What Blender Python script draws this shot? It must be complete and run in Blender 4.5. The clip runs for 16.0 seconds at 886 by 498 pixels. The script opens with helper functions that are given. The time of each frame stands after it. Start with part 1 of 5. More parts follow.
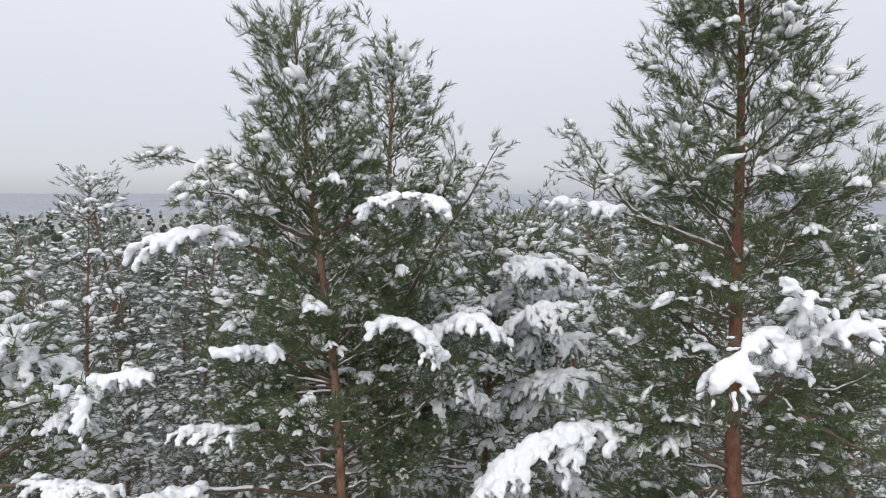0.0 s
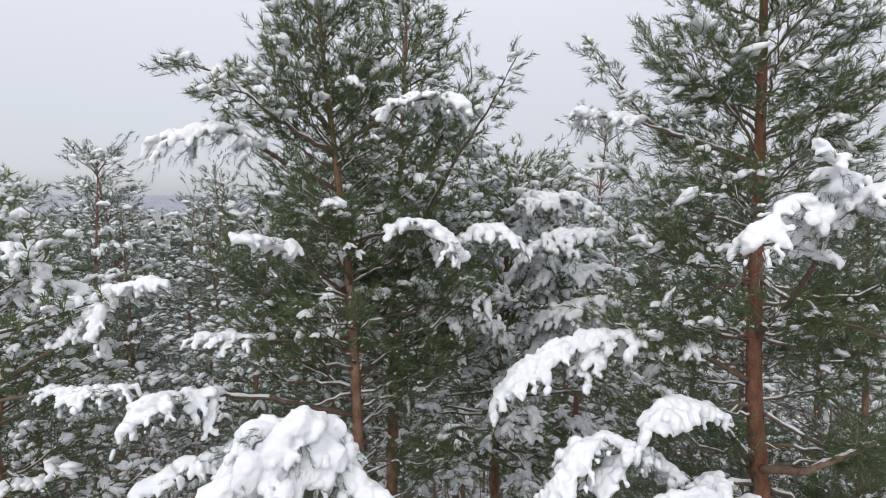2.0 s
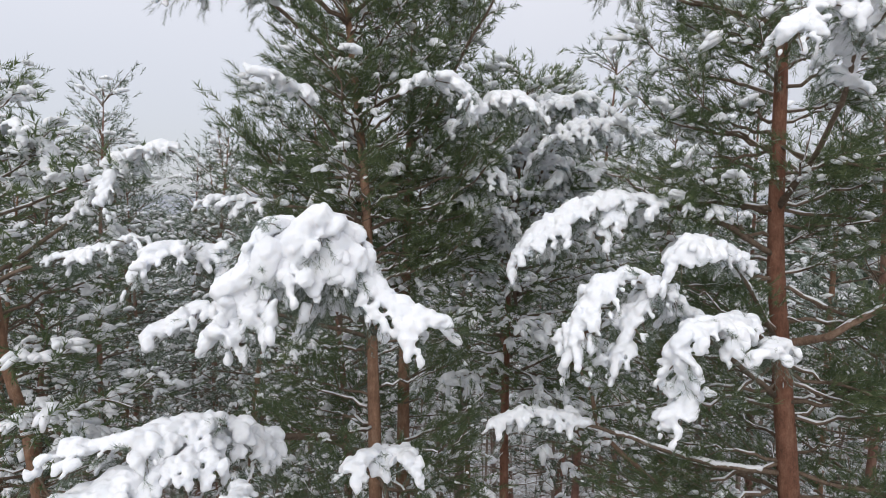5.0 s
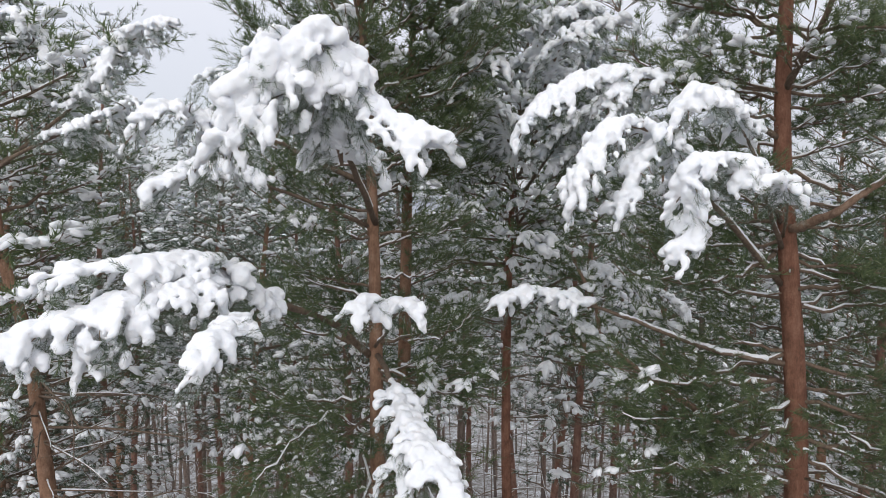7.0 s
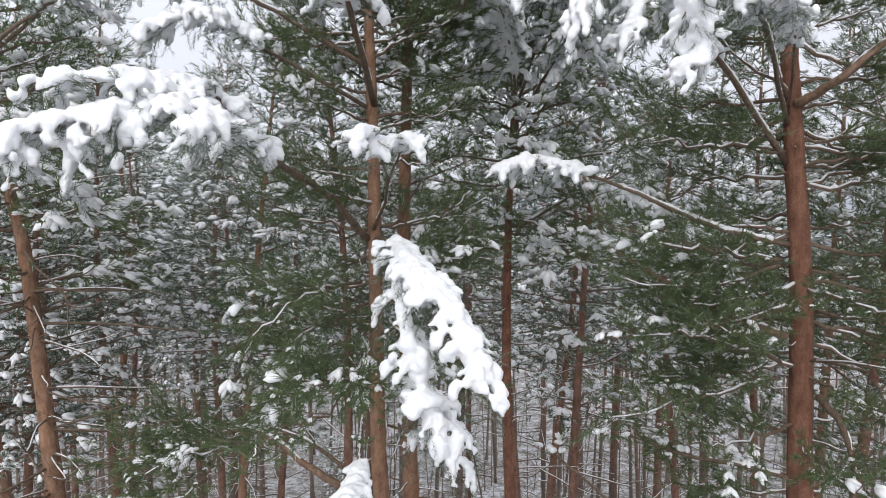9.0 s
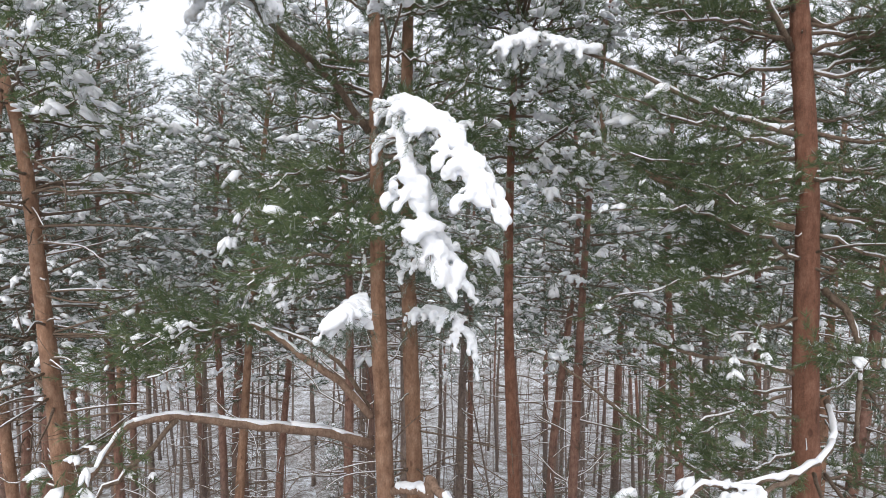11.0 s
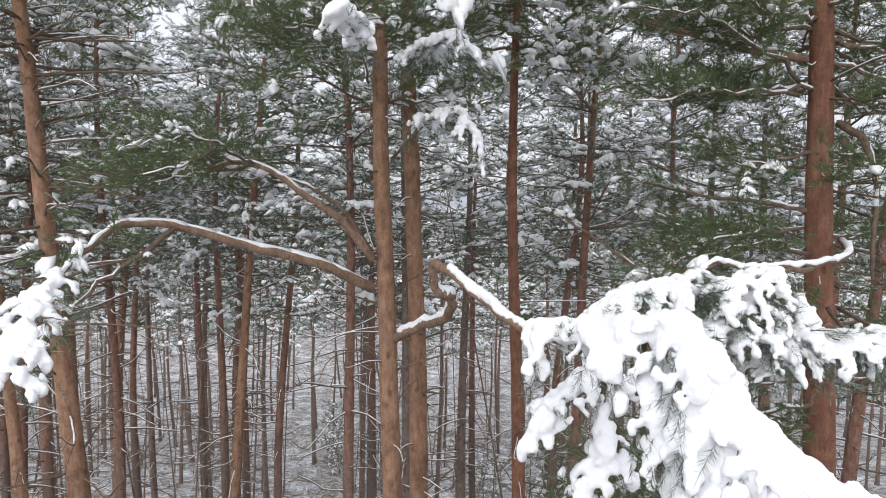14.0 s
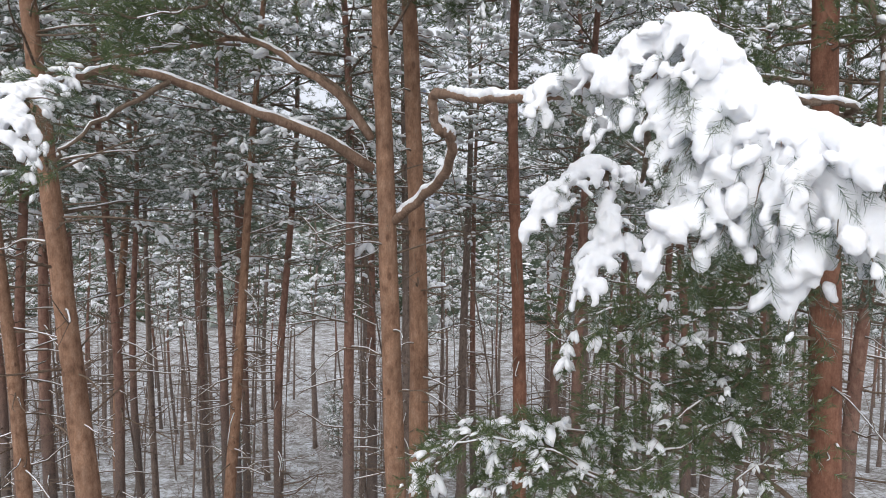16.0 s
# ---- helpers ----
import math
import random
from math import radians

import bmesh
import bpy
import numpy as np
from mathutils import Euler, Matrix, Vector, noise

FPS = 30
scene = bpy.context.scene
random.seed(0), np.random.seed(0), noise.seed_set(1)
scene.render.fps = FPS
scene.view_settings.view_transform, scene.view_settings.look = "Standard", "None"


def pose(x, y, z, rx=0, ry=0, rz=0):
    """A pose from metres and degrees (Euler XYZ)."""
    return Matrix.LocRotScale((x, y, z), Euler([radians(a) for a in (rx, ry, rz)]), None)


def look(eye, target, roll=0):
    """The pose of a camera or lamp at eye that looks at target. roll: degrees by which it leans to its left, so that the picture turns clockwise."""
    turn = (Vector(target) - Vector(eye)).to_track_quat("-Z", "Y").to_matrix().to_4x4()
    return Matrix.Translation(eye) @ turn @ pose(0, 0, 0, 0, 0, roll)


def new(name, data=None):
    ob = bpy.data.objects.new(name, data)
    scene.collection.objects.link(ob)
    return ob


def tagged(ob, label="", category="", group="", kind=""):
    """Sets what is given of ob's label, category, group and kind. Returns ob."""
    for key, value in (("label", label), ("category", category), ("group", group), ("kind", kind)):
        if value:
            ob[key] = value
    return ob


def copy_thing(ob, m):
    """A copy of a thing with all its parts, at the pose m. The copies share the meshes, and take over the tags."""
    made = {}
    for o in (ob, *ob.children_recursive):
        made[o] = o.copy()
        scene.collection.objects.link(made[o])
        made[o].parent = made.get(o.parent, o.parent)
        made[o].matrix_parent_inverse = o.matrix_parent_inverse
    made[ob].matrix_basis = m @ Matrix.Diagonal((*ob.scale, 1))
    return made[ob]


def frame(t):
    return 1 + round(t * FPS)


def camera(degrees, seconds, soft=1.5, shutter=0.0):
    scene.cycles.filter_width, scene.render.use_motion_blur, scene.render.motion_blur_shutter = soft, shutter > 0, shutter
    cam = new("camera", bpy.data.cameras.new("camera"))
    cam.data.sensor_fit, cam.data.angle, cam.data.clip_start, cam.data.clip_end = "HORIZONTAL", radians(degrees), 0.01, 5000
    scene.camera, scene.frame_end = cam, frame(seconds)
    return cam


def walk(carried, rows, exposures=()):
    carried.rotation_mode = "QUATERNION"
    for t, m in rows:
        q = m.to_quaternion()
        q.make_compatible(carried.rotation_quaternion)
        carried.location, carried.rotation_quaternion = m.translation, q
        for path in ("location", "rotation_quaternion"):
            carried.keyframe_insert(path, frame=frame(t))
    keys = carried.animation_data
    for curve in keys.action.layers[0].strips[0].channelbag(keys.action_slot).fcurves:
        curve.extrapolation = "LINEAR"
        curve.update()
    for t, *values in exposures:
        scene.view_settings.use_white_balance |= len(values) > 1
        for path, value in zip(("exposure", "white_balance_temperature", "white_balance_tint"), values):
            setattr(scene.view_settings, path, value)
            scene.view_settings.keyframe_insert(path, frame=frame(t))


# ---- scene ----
cam = camera(70.0, 16.0, soft=0.95)
METRES, EYE, TILT, LEAN, TURN = 9.0, 15.5, -4.9, 0.0, 0.0
ROWS = [
    (0.0, 0.0, 0.0, 0.0, 0.0, 0.0, -0.0),
    (0.5, -0.0034, 0.0012, -0.0249, 0.06, 0.1, -0.03),
    (1.0, -0.0076, 0.003, -0.0533, 0.09, 0.22, -0.08),
    (1.5, -0.013, 0.0048, -0.0818, 0.13, 0.27, -0.11),
    (2.0, -0.0195, 0.0065, -0.1085, 0.14, 0.29, -0.15),
    (2.5, -0.0276, 0.009, -0.1337, 0.14, 0.33, -0.18),
    (3.0, -0.0358, 0.0111, -0.1555, 0.14, 0.3, -0.22),
    (3.5, -0.0388, 0.0133, -0.1775, 0.18, 0.35, -0.25),
    (4.0, -0.0368, 0.0153, -0.203, 0.21, 0.29, -0.25),
    (6.5, -0.0352, 0.0251, -0.3578, 0.39, 0.37, -0.41),
    (7.0, -0.0361, 0.027, -0.3939, 0.41, 0.4, -0.43),
    (7.5, -0.0374, 0.0297, -0.4299, 0.38, 0.41, -0.42),
    (8.0, -0.0372, 0.0322, -0.4646, 0.39, 0.39, -0.42),
    (8.5, -0.0359, 0.0348, -0.4992, 0.41, 0.35, -0.44),
    (9.0, -0.0352, 0.037, -0.5327, 0.41, 0.3, -0.45),
    (11.5, -0.0337, 0.0458, -0.6901, 0.7, 0.36, -0.66),
    (12.0, -0.0337, 0.0478, -0.7196, 0.72, 0.36, -0.72),
    (12.5, -0.0342, 0.0506, -0.7531, 0.71, 0.31, -0.76),
    (13.0, -0.0351, 0.054, -0.7877, 0.75, 0.29, -0.76),
    (13.5, -0.0353, 0.0573, -0.8204, 0.78, 0.29, -0.78),
    (14.0, -0.0354, 0.0598, -0.8515, 0.76, 0.27, -0.78),
    (14.5, -0.0349, 0.0616, -0.884, 0.78, 0.26, -0.75),
    (15.0, -0.0342, 0.0632, -0.9156, 0.78, 0.22, -0.68),
    (15.5, -0.0333, 0.0658, -0.953, 0.8, 0.22, -0.69),
    (16.0, -0.0337, 0.0689, -0.9925, 0.81, 0.16, -0.64),
]
walk(cam, [(t, pose(0, 0, EYE, TILT, LEAN, TURN) @ pose(METRES * x, METRES * 1.2 * y, METRES * z, 90 + 0.83 * pitch, 0.83 * roll, 0.83 * yaw)) for t, x, y, z, yaw, pitch, roll in ROWS],
     exposures=((0.0, 0.0), (4.0, -0.06), (8.0, 0.12), (12.0, 0.48), (16.0, 0.22)))

# ---- light: an even overcast sky, brighter overhead than at the horizon ----
world = bpy.data.worlds.new("overcast_sky")
scene.world = world
world.use_nodes = True
wn, wl = world.node_tree.nodes, world.node_tree.links
wn.clear()
w_out = wn.new("ShaderNodeOutputWorld")
w_bg = wn.new("ShaderNodeBackground")
w_sky = wn.new("ShaderNodeTexSky")
w_sky.sky_type = "NISHITA"
w_sky.sun_disc = False
w_sky.sun_elevation, w_sky.sun_rotation = radians(28), radians(140)
w_geo = wn.new("ShaderNodeTexCoord")
w_sep = wn.new("ShaderNodeSeparateXYZ")
w_ramp = wn.new("ShaderNodeValToRGB")
w_noise = wn.new("ShaderNodeTexNoise")
w_noise.inputs["Scale"].default_value = 1.6
w_noise.inputs["Detail"].default_value = 3.0
w_mixn = wn.new("ShaderNodeMixRGB")
w_mixn.blend_type = "MULTIPLY"
w_mixn.inputs[0].default_value = 0.10
w_mix = wn.new("ShaderNodeMixRGB")
w_mix.inputs[0].default_value = 0.985
SKY_STOPS = ((0.0, (0.50, 0.525, 0.58)), (0.04, (0.62, 0.635, 0.705)), (0.35, (0.87, 0.875, 0.945)), (1.0, (1.12, 1.115, 1.14)))
while len(w_ramp.color_ramp.elements) < len(SKY_STOPS):
    w_ramp.color_ramp.elements.new(0.5)
for el, (p, c) in zip(w_ramp.color_ramp.elements, SKY_STOPS):
    el.position, el.color = p, (*c, 1)
wl.new(w_geo.outputs["Generated"], w_sep.inputs[0])
wl.new(w_sep.outputs["Z"], w_ramp.inputs[0])
wl.new(w_geo.outputs["Generated"], w_noise.inputs["Vector"])
wl.new(w_ramp.outputs[0], w_mixn.inputs[1])
wl.new(w_noise.outputs["Fac"], w_mixn.inputs[2])
wl.new(w_sky.outputs[0], w_mix.inputs[1])
wl.new(w_mixn.outputs[0], w_mix.inputs[2])
wl.new(w_mix.outputs[0], w_bg.inputs["Color"])
w_bg.inputs["Strength"].default_value = 1.0
wl.new(w_bg.outputs[0], w_out.inputs[0])

sun = new("sun", bpy.data.lights.new("sun", "SUN"))
sun.data.energy, sun.data.angle, sun.data.color = 1.45, radians(60), (1.0, 0.985, 0.96)
sun.matrix_world = look((-18, -34, 32), (0, 8, 8))


# ---- materials ----
def material(name, rough=0.8):
    m = bpy.data.materials.new(name)
    m.use_nodes = True
    nt = m.node_tree
    b = nt.nodes["Principled BSDF"]
    b.inputs["Roughness"].default_value = rough
    b.inputs["Specular IOR Level"].default_value = 0.25
    return m, nt, b


def ramp(nt, fac, stops):
    r = nt.nodes.new("ShaderNodeValToRGB")
    while len(r.color_ramp.elements) < len(stops):
        r.color_ramp.elements.new(0.5)
    for el, (p, c) in zip(r.color_ramp.elements, stops):
        el.position, el.color = p, (*c, 1)
    nt.links.new(fac, r.inputs[0])
    return r.outputs[0]


def noise_node(nt, scale, detail=4.0, vec=None, rough=0.6):
    n = nt.nodes.new("ShaderNodeTexNoise")
    n.inputs["Scale"].default_value, n.inputs["Detail"].default_value, n.inputs["Roughness"].default_value = scale, detail, rough
    if vec is not None:
        nt.links.new(vec, n.inputs["Vector"])
    return n.outputs["Fac"]


def blend(nt, fac, a, b, kind="MIX"):
    n = nt.nodes.new("ShaderNodeMixRGB")
    n.blend_type = kind
    for i, v in enumerate((fac, a, b)):
        if isinstance(v, (int, float)):
            n.inputs[i].default_value = v
        elif isinstance(v, tuple):
            n.inputs[i].default_value = (*v, 1)
        else:
            nt.links.new(v, n.inputs[i])
    return n.outputs[0]


def bump(nt, b, height, strength, dist):
    n = nt.nodes.new("ShaderNodeBump")
    n.inputs["Strength"].default_value, n.inputs["Distance"].default_value = strength, dist
    nt.links.new(height, n.inputs["Height"])
    nt.links.new(n.outputs[0], b.inputs["Normal"])


def coords(nt, kind="Object", scale=(1, 1, 1)):
    tc = nt.nodes.new("ShaderNodeTexCoord")
    mp = nt.nodes.new("ShaderNodeMapping")
    mp.inputs["Scale"].default_value = scale
    nt.links.new(tc.outputs[kind], mp.inputs["Vector"])
    return mp.outputs[0]


def island(nt):
    return nt.nodes.new("ShaderNodeNewGeometry").outputs["Random Per Island"]


def needle_material(name, dark, mid, light, frosted):
    """Needles from dark to light green, the last share of them white with rime."""
    m, nt, b = material(name, 0.6)
    v = coords(nt)
    c1 = ramp(nt, island(nt), ((0.0, dark), (0.5, mid), (1.0 - frosted - 0.02, light), (1.0 - frosted, (0.44, 0.475, 0.46)), (1.0, (0.60, 0.63, 0.63))))
    c2 = ramp(nt, noise_node(nt, 1.3, 3, v), ((0.3, (0.62, 0.70, 0.66)), (0.7, (1.0, 1.0, 0.92))))
    col = blend(nt, 1.0, c1, c2, "MULTIPLY")
    nt.links.new(col, b.inputs["Base Color"])
    # thin needles let some light through
    thin = nt.nodes.new("ShaderNodeBsdfTranslucent")
    nt.links.new(col, thin.inputs["Color"])
    both = nt.nodes.new("ShaderNodeMixShader")
    both.inputs[0].default_value = 0.5
    nt.links.new(b.outputs[0], both.inputs[1])
    nt.links.new(thin.outputs[0], both.inputs[2])
    nt.links.new(both.outputs[0], nt.nodes["Material Output"].inputs["Surface"])
    return m


M_NEEDLE = needle_material("pine_needles", (0.098, 0.132, 0.074), (0.16, 0.205, 0.105), (0.245, 0.28, 0.15), 0.05)
M_NEEDLE_RIME = needle_material("rimed_pine_needles", (0.085, 0.115, 0.085), (0.14, 0.175, 0.12), (0.22, 0.25, 0.18), 0.28)
M_NEEDLE_FAR = needle_material("pine_needles_cool", (0.085, 0.11, 0.088), (0.14, 0.172, 0.122), (0.21, 0.235, 0.17), 0.32)


def snow_material():
    m, nt, b = material("fresh_snow", 0.7)
    v = coords(nt)
    big = noise_node(nt, 3.0, 3, v)
    fine = noise_node(nt, 38.0, 5, v, 0.7)
    nt.links.new(ramp(nt, big, ((0.3, (0.82, 0.835, 0.87)), (0.7, (0.865, 0.875, 0.90)))), b.inputs["Base Color"])
    b.inputs["Subsurface Weight"].default_value = 0.25
    b.inputs["Subsurface Radius"].default_value = (0.05, 0.055, 0.06)
    b.inputs["Subsurface Scale"].default_value = 0.6
    bump(nt, b, blend(nt, 0.7, big, fine), 0.35, 0.02)
    return m


M_SNOW = snow_material()
SNOW_RELIEF = bpy.data.textures.new("snow_relief", "CLOUDS")
SNOW_RELIEF.noise_scale, SNOW_RELIEF.noise_depth = 0.04, 3


def bark_material(name, plate, crack, flake, scale=1.0, foot=None):
    """Pine bark: thin flakes over a smooth ground, a few dark cracks; foot: the coarse bark of the lowest metres."""
    m, nt, b = material(name, 0.85)
    v = coords(nt, "Object", (8 * scale, 8 * scale, 4.2 * scale))
    vor = nt.nodes.new("ShaderNodeTexVoronoi")
    vor.feature = "DISTANCE_TO_EDGE"
    vor.inputs["Scale"].default_value = 2.2
    nt.links.new(v, vor.inputs["Vector"])
    n0 = noise_node(nt, 0.5, 3, v, 0.5)
    n1 = noise_node(nt, 1.6, 6, v, 0.65)
    n2 = noise_node(nt, 9.0, 5, v, 0.7)
    cracks = ramp(nt, vor.outputs["Distance"], ((0.0, (0, 0, 0)), (0.05, (1, 1, 1))))
    # old knots where twigs broke off
    dots = nt.nodes.new("ShaderNodeTexVoronoi")
    dots.inputs["Scale"].default_value = 0.55
    nt.links.new(v, dots.inputs["Vector"])
    knots = ramp(nt, dots.outputs["Distance"], ((0.07, (0.45, 0.42, 0.42)), (0.13, (1, 1, 1))))
    streak = noise_node(nt, 3.0, 5, coords(nt, "Object", (9 * scale, 9 * scale, 1.2 * scale)), 0.65)
    c = ramp(nt, n1, ((0.3, tuple(0.62 * x for x in plate)), (0.48, plate), (0.66, flake)))
    c = blend(nt, 1.0, c, ramp(nt, n2, ((0.28, (0.7, 0.68, 0.66)), (0.68, (1.12, 1.1, 1.07)))), "MULTIPLY")
    c = blend(nt, 0.5, c, blend(nt, 1.0, c, ramp(nt, n0, ((0.35, (0.6, 0.6, 0.62)), (0.65, (1.1, 1.1, 1.1)))), "MULTIPLY"))
    c = blend(nt, 1.0, c, ramp(nt, streak, ((0.3, (0.78, 0.76, 0.76)), (0.7, (1.1, 1.1, 1.1)))), "MULTIPLY")
    c = blend(nt, 0.8, c, knots, "MULTIPLY")
    c = blend(nt, cracks, blend(nt, 0.1, c, crack), c)
    if foot:
        tc = nt.nodes.new("ShaderNodeTexCoord")
        sep = nt.nodes.new("ShaderNodeSeparateXYZ")
        nt.links.new(tc.outputs["Object"], sep.inputs[0])
        add = nt.nodes.new("ShaderNodeMath")
        add.operation = "MULTIPLY_ADD"
        add.inputs[1].default_value = 3.0
        nt.links.new(n1, add.inputs[0])
        nt.links.new(sep.outputs["Z"], add.inputs[2])
        up = nt.nodes.new("ShaderNodeMapRange")
        up.inputs["From Min"].default_value, up.inputs["From Max"].default_value = 6.5, 10.5
        nt.links.new(add.outputs[0], up.inputs["Value"])
        rough = blend(nt, cracks, crack, ramp(nt, n2, ((0.3, tuple(0.6 * x for x in foot)), (0.7, tuple(1.2 * x for x in foot)))))
        c = blend(nt, up.outputs[0], rough, c)
    nt.links.new(c, b.inputs["Base Color"])
    bump(nt, b, blend(nt, 0.8, cracks, n2), 0.55, 0.02)
    return m


M_BARK = bark_material("orange_pine_bark", (0.315, 0.185, 0.122), (0.12, 0.075, 0.055), (0.40, 0.26, 0.185))
M_BARK_RED = bark_material("red_brown_pine_bark", (0.235, 0.115, 0.077), (0.08, 0.048, 0.04), (0.30, 0.16, 0.11))
M_BARK_STAND = bark_material("two_toned_pine_bark", (0.265, 0.15, 0.115), (0.085, 0.063, 0.055), (0.335, 0.21, 0.165), 1.0, (0.17, 0.135, 0.118))
M_BARK_DARK = bark_material("grey_brown_pine_bark", (0.23, 0.18, 0.155), (0.09, 0.073, 0.065), (0.30, 0.245, 0.215))
M_LIMB = bark_material("tan_limb_bark", (0.30, 0.20, 0.145), (0.12, 0.08, 0.06), (0.37, 0.265, 0.20), 2.0)
M_TWIG = bark_material("grey_twig_bark", (0.21, 0.155, 0.115), (0.09, 0.065, 0.05), (0.28, 0.22, 0.175), 3.0)


# ---- geometry helpers ----
class Geo:
    """Collects triangles and quads for one mesh."""

    def __init__(self):
        self.v, self.f3, self.f4, self.n = [], [], [], 0

    def add(self, v, f):
        if len(f):
            (self.f3 if f.shape[1] == 3 else self.f4).append(f + self.n)
            self.v.append(v)
            self.n += len(v)

    def mesh(self, name, mat, smooth=True):
        me = bpy.data.meshes.new(name)
        v = np.concatenate(self.v) if self.v else np.zeros((0, 3))
        f3 = np.concatenate(self.f3) if self.f3 else np.zeros((0, 3), int)
        f4 = np.concatenate(self.f4) if self.f4 else np.zeros((0, 4), int)
        me.vertices.add(len(v))
        me.vertices.foreach_set("co", v.astype(np.float32).ravel())
        loops = np.concatenate([f3.ravel(), f4.ravel()]).astype(np.int32)
        me.loops.add(len(loops))
        me.loops.foreach_set("vertex_index", loops)
        total = np.concatenate([np.full(len(f3), 3), np.full(len(f4), 4)]).astype(np.int32)
        me.polygons.add(len(total))
        me.polygons.foreach_set("loop_start", (np.cumsum(total) - total).astype(np.int32))
        me.polygons.foreach_set("use_smooth", np.full(len(total), smooth))
        me.update(calc_edges=True)
        me.materials.append(mat)
        return me


def unit(v):
    v = np.asarray(v, float)
    return v / np.maximum(np.linalg.norm(v, axis=-1, keepdims=True), 1e-9)


UP = np.array((0.0, 0.0, 1.0))


def catmull(points, per=5):
    p = np.asarray(points, float)
    p = np.vstack([2 * p[0] - p[1], p, 2 * p[-1] - p[-2]])
    out = []
    for i in range(1, len(p) - 2):
        for u in np.linspace(0, 1, per, endpoint=False):
            a, b, c, d = p[i - 1:i + 3]
            out.append(0.5 * (2 * b + (c - a) * u + (2 * a - 5 * b + 4 * c - d) * u * u + (3 * b - a - 3 * c + d) * u ** 3))
    out.append(p[-2])
    return np.array(out)


def tube(pts, radii, sides=6, lump=0.0, rng=None):
    pts = np.asarray(pts, float)
    n = len(pts)
    tan = unit(np.gradient(pts, axis=0))
    ref = np.array((1.0, 0, 0)) if abs(tan[0][2]) > 0.8 else UP
    a = unit(np.cross(tan, ref))
    b = np.cross(tan, a)
    ang = np.linspace(0, 2 * np.pi, sides, endpoint=False)
    r = np.broadcast_to(np.asarray(radii, float), (n,))[:, None]
    if lump and rng is not None:
        r = r * (1 + lump * rng.standard_normal((n, sides)))
    v = pts[:, None] + (np.cos(ang) * r)[..., None] * a[:, None] + (np.sin(ang) * r)[..., None] * b[:, None]
    i, j = np.meshgrid(np.arange(n - 1), np.arange(sides), indexing="ij")
    k = (j + 1) % sides
    f = np.stack([i * sides + j, i * sides + k, (i + 1) * sides + k, (i + 1) * sides + j], -1).reshape(-1, 4)
    return v.reshape(-1, 3), f


def close_tip(geo, pts, radii, sides=6, lump=0.0, rng=None):
    """A tube that runs out to a point, so that both ends are shut."""
    pts = np.asarray(pts, float)
    e0, e1 = unit(pts[0] - pts[1]), unit(pts[-1] - pts[-2])
    r = np.broadcast_to(np.asarray(radii, float), (len(pts),))
    p = np.vstack([pts[0] + e0 * r[0] * 0.4, pts, pts[-1] + e1 * r[-1] * 0.5])
    geo.add(*tube(p, np.concatenate([[r[0] * 0.15], r, [r[-1] * 0.12]]), sides, lump, rng))


def shoot_template(seed, needles, length, needle, width):
    """Needles round a shoot that runs along x."""
    rng = np.random.default_rng(seed)
    v = []
    for i in range(needles):
        x = length * (0.05 + 0.95 * (i + rng.random()) / needles)
        a = rng.uniform(0, 2 * np.pi)
        out = np.array((0, math.cos(a), math.sin(a)))
        d = unit(out * rng.uniform(0.55, 1.0) + np.array((rng.uniform(0.55, 1.1), 0, 0.12)))
        side = unit(np.cross(d, out + rng.normal(0, 0.4, 3)))
        p = np.array((x, 0, 0))
        ln = needle * rng.uniform(0.75, 1.15)
        v += [p - side * width / 2, p + side * width / 2, p + d * ln]
    v = np.array(v)
    return v, np.arange(len(v)).reshape(-1, 3)


def ico(sub):
    bm = bmesh.new()
    bmesh.ops.create_icosphere(bm, subdivisions=sub, radius=1.0)
    bm.verts.index_update()
    v = np.array([p.co[:] for p in bm.verts])
    f = np.array([[p.index for p in q.verts] for q in bm.faces])
    bm.free()
    return v, f


def lump_templates(sub, count, seed):
    """Soft lobes of snow about two long: a little flat below, rounded and uneven above."""
    v0, f = ico(sub)
    out = []
    for k in range(count):
        v = v0.copy()
        for i, p in enumerate(v):
            q = Vector(p) * 1.2 + Vector((seed + 7.3 * k, 1.7 * k, 0))
            v[i] = p * (1 + 0.4 * noise.noise(q))
        v[:, 2] = np.where(v[:, 2] < 0, v[:, 2] * 0.65, v[:, 2])
        out.append((v, f))
    return out


def hand_templates(count, seed, fingers):
    """Snow on a spray of shoots: a few fat fingers that spread from one point and droop at their ends."""
    v0, f0 = ico(1)
    rng = np.random.default_rng(seed)
    out = []
    for _ in range(count):
        vs, fs, n = [], [], 0
        for k in range(fingers):
            a = radians((k - (fingers - 1) / 2) * 110 / fingers + rng.normal(0, 14))
            ln, wd = rng.uniform(0.5, 0.85), rng.uniform(0.24, 0.4)
            v = v0 * (ln, wd, wd * rng.uniform(0.7, 1.0))
            v = v * (1 + 0.12 * rng.standard_normal((len(v), 1)))
            v[:, 0] += ln * 0.72
            v[:, 2] = v[:, 2] + 0.14 - 0.30 * v[:, 0] ** 2 + rng.normal(0, 0.08)
            c, d = math.cos(a), math.sin(a)
            vs.append(np.stack([c * v[:, 0] - d * v[:, 1] - 0.5, d * v[:, 0] + c * v[:, 1], v[:, 2]], -1))
            fs.append(f0 + n)
            n += len(v)
        out.append((np.concatenate(vs), np.concatenate(fs)))
    return out


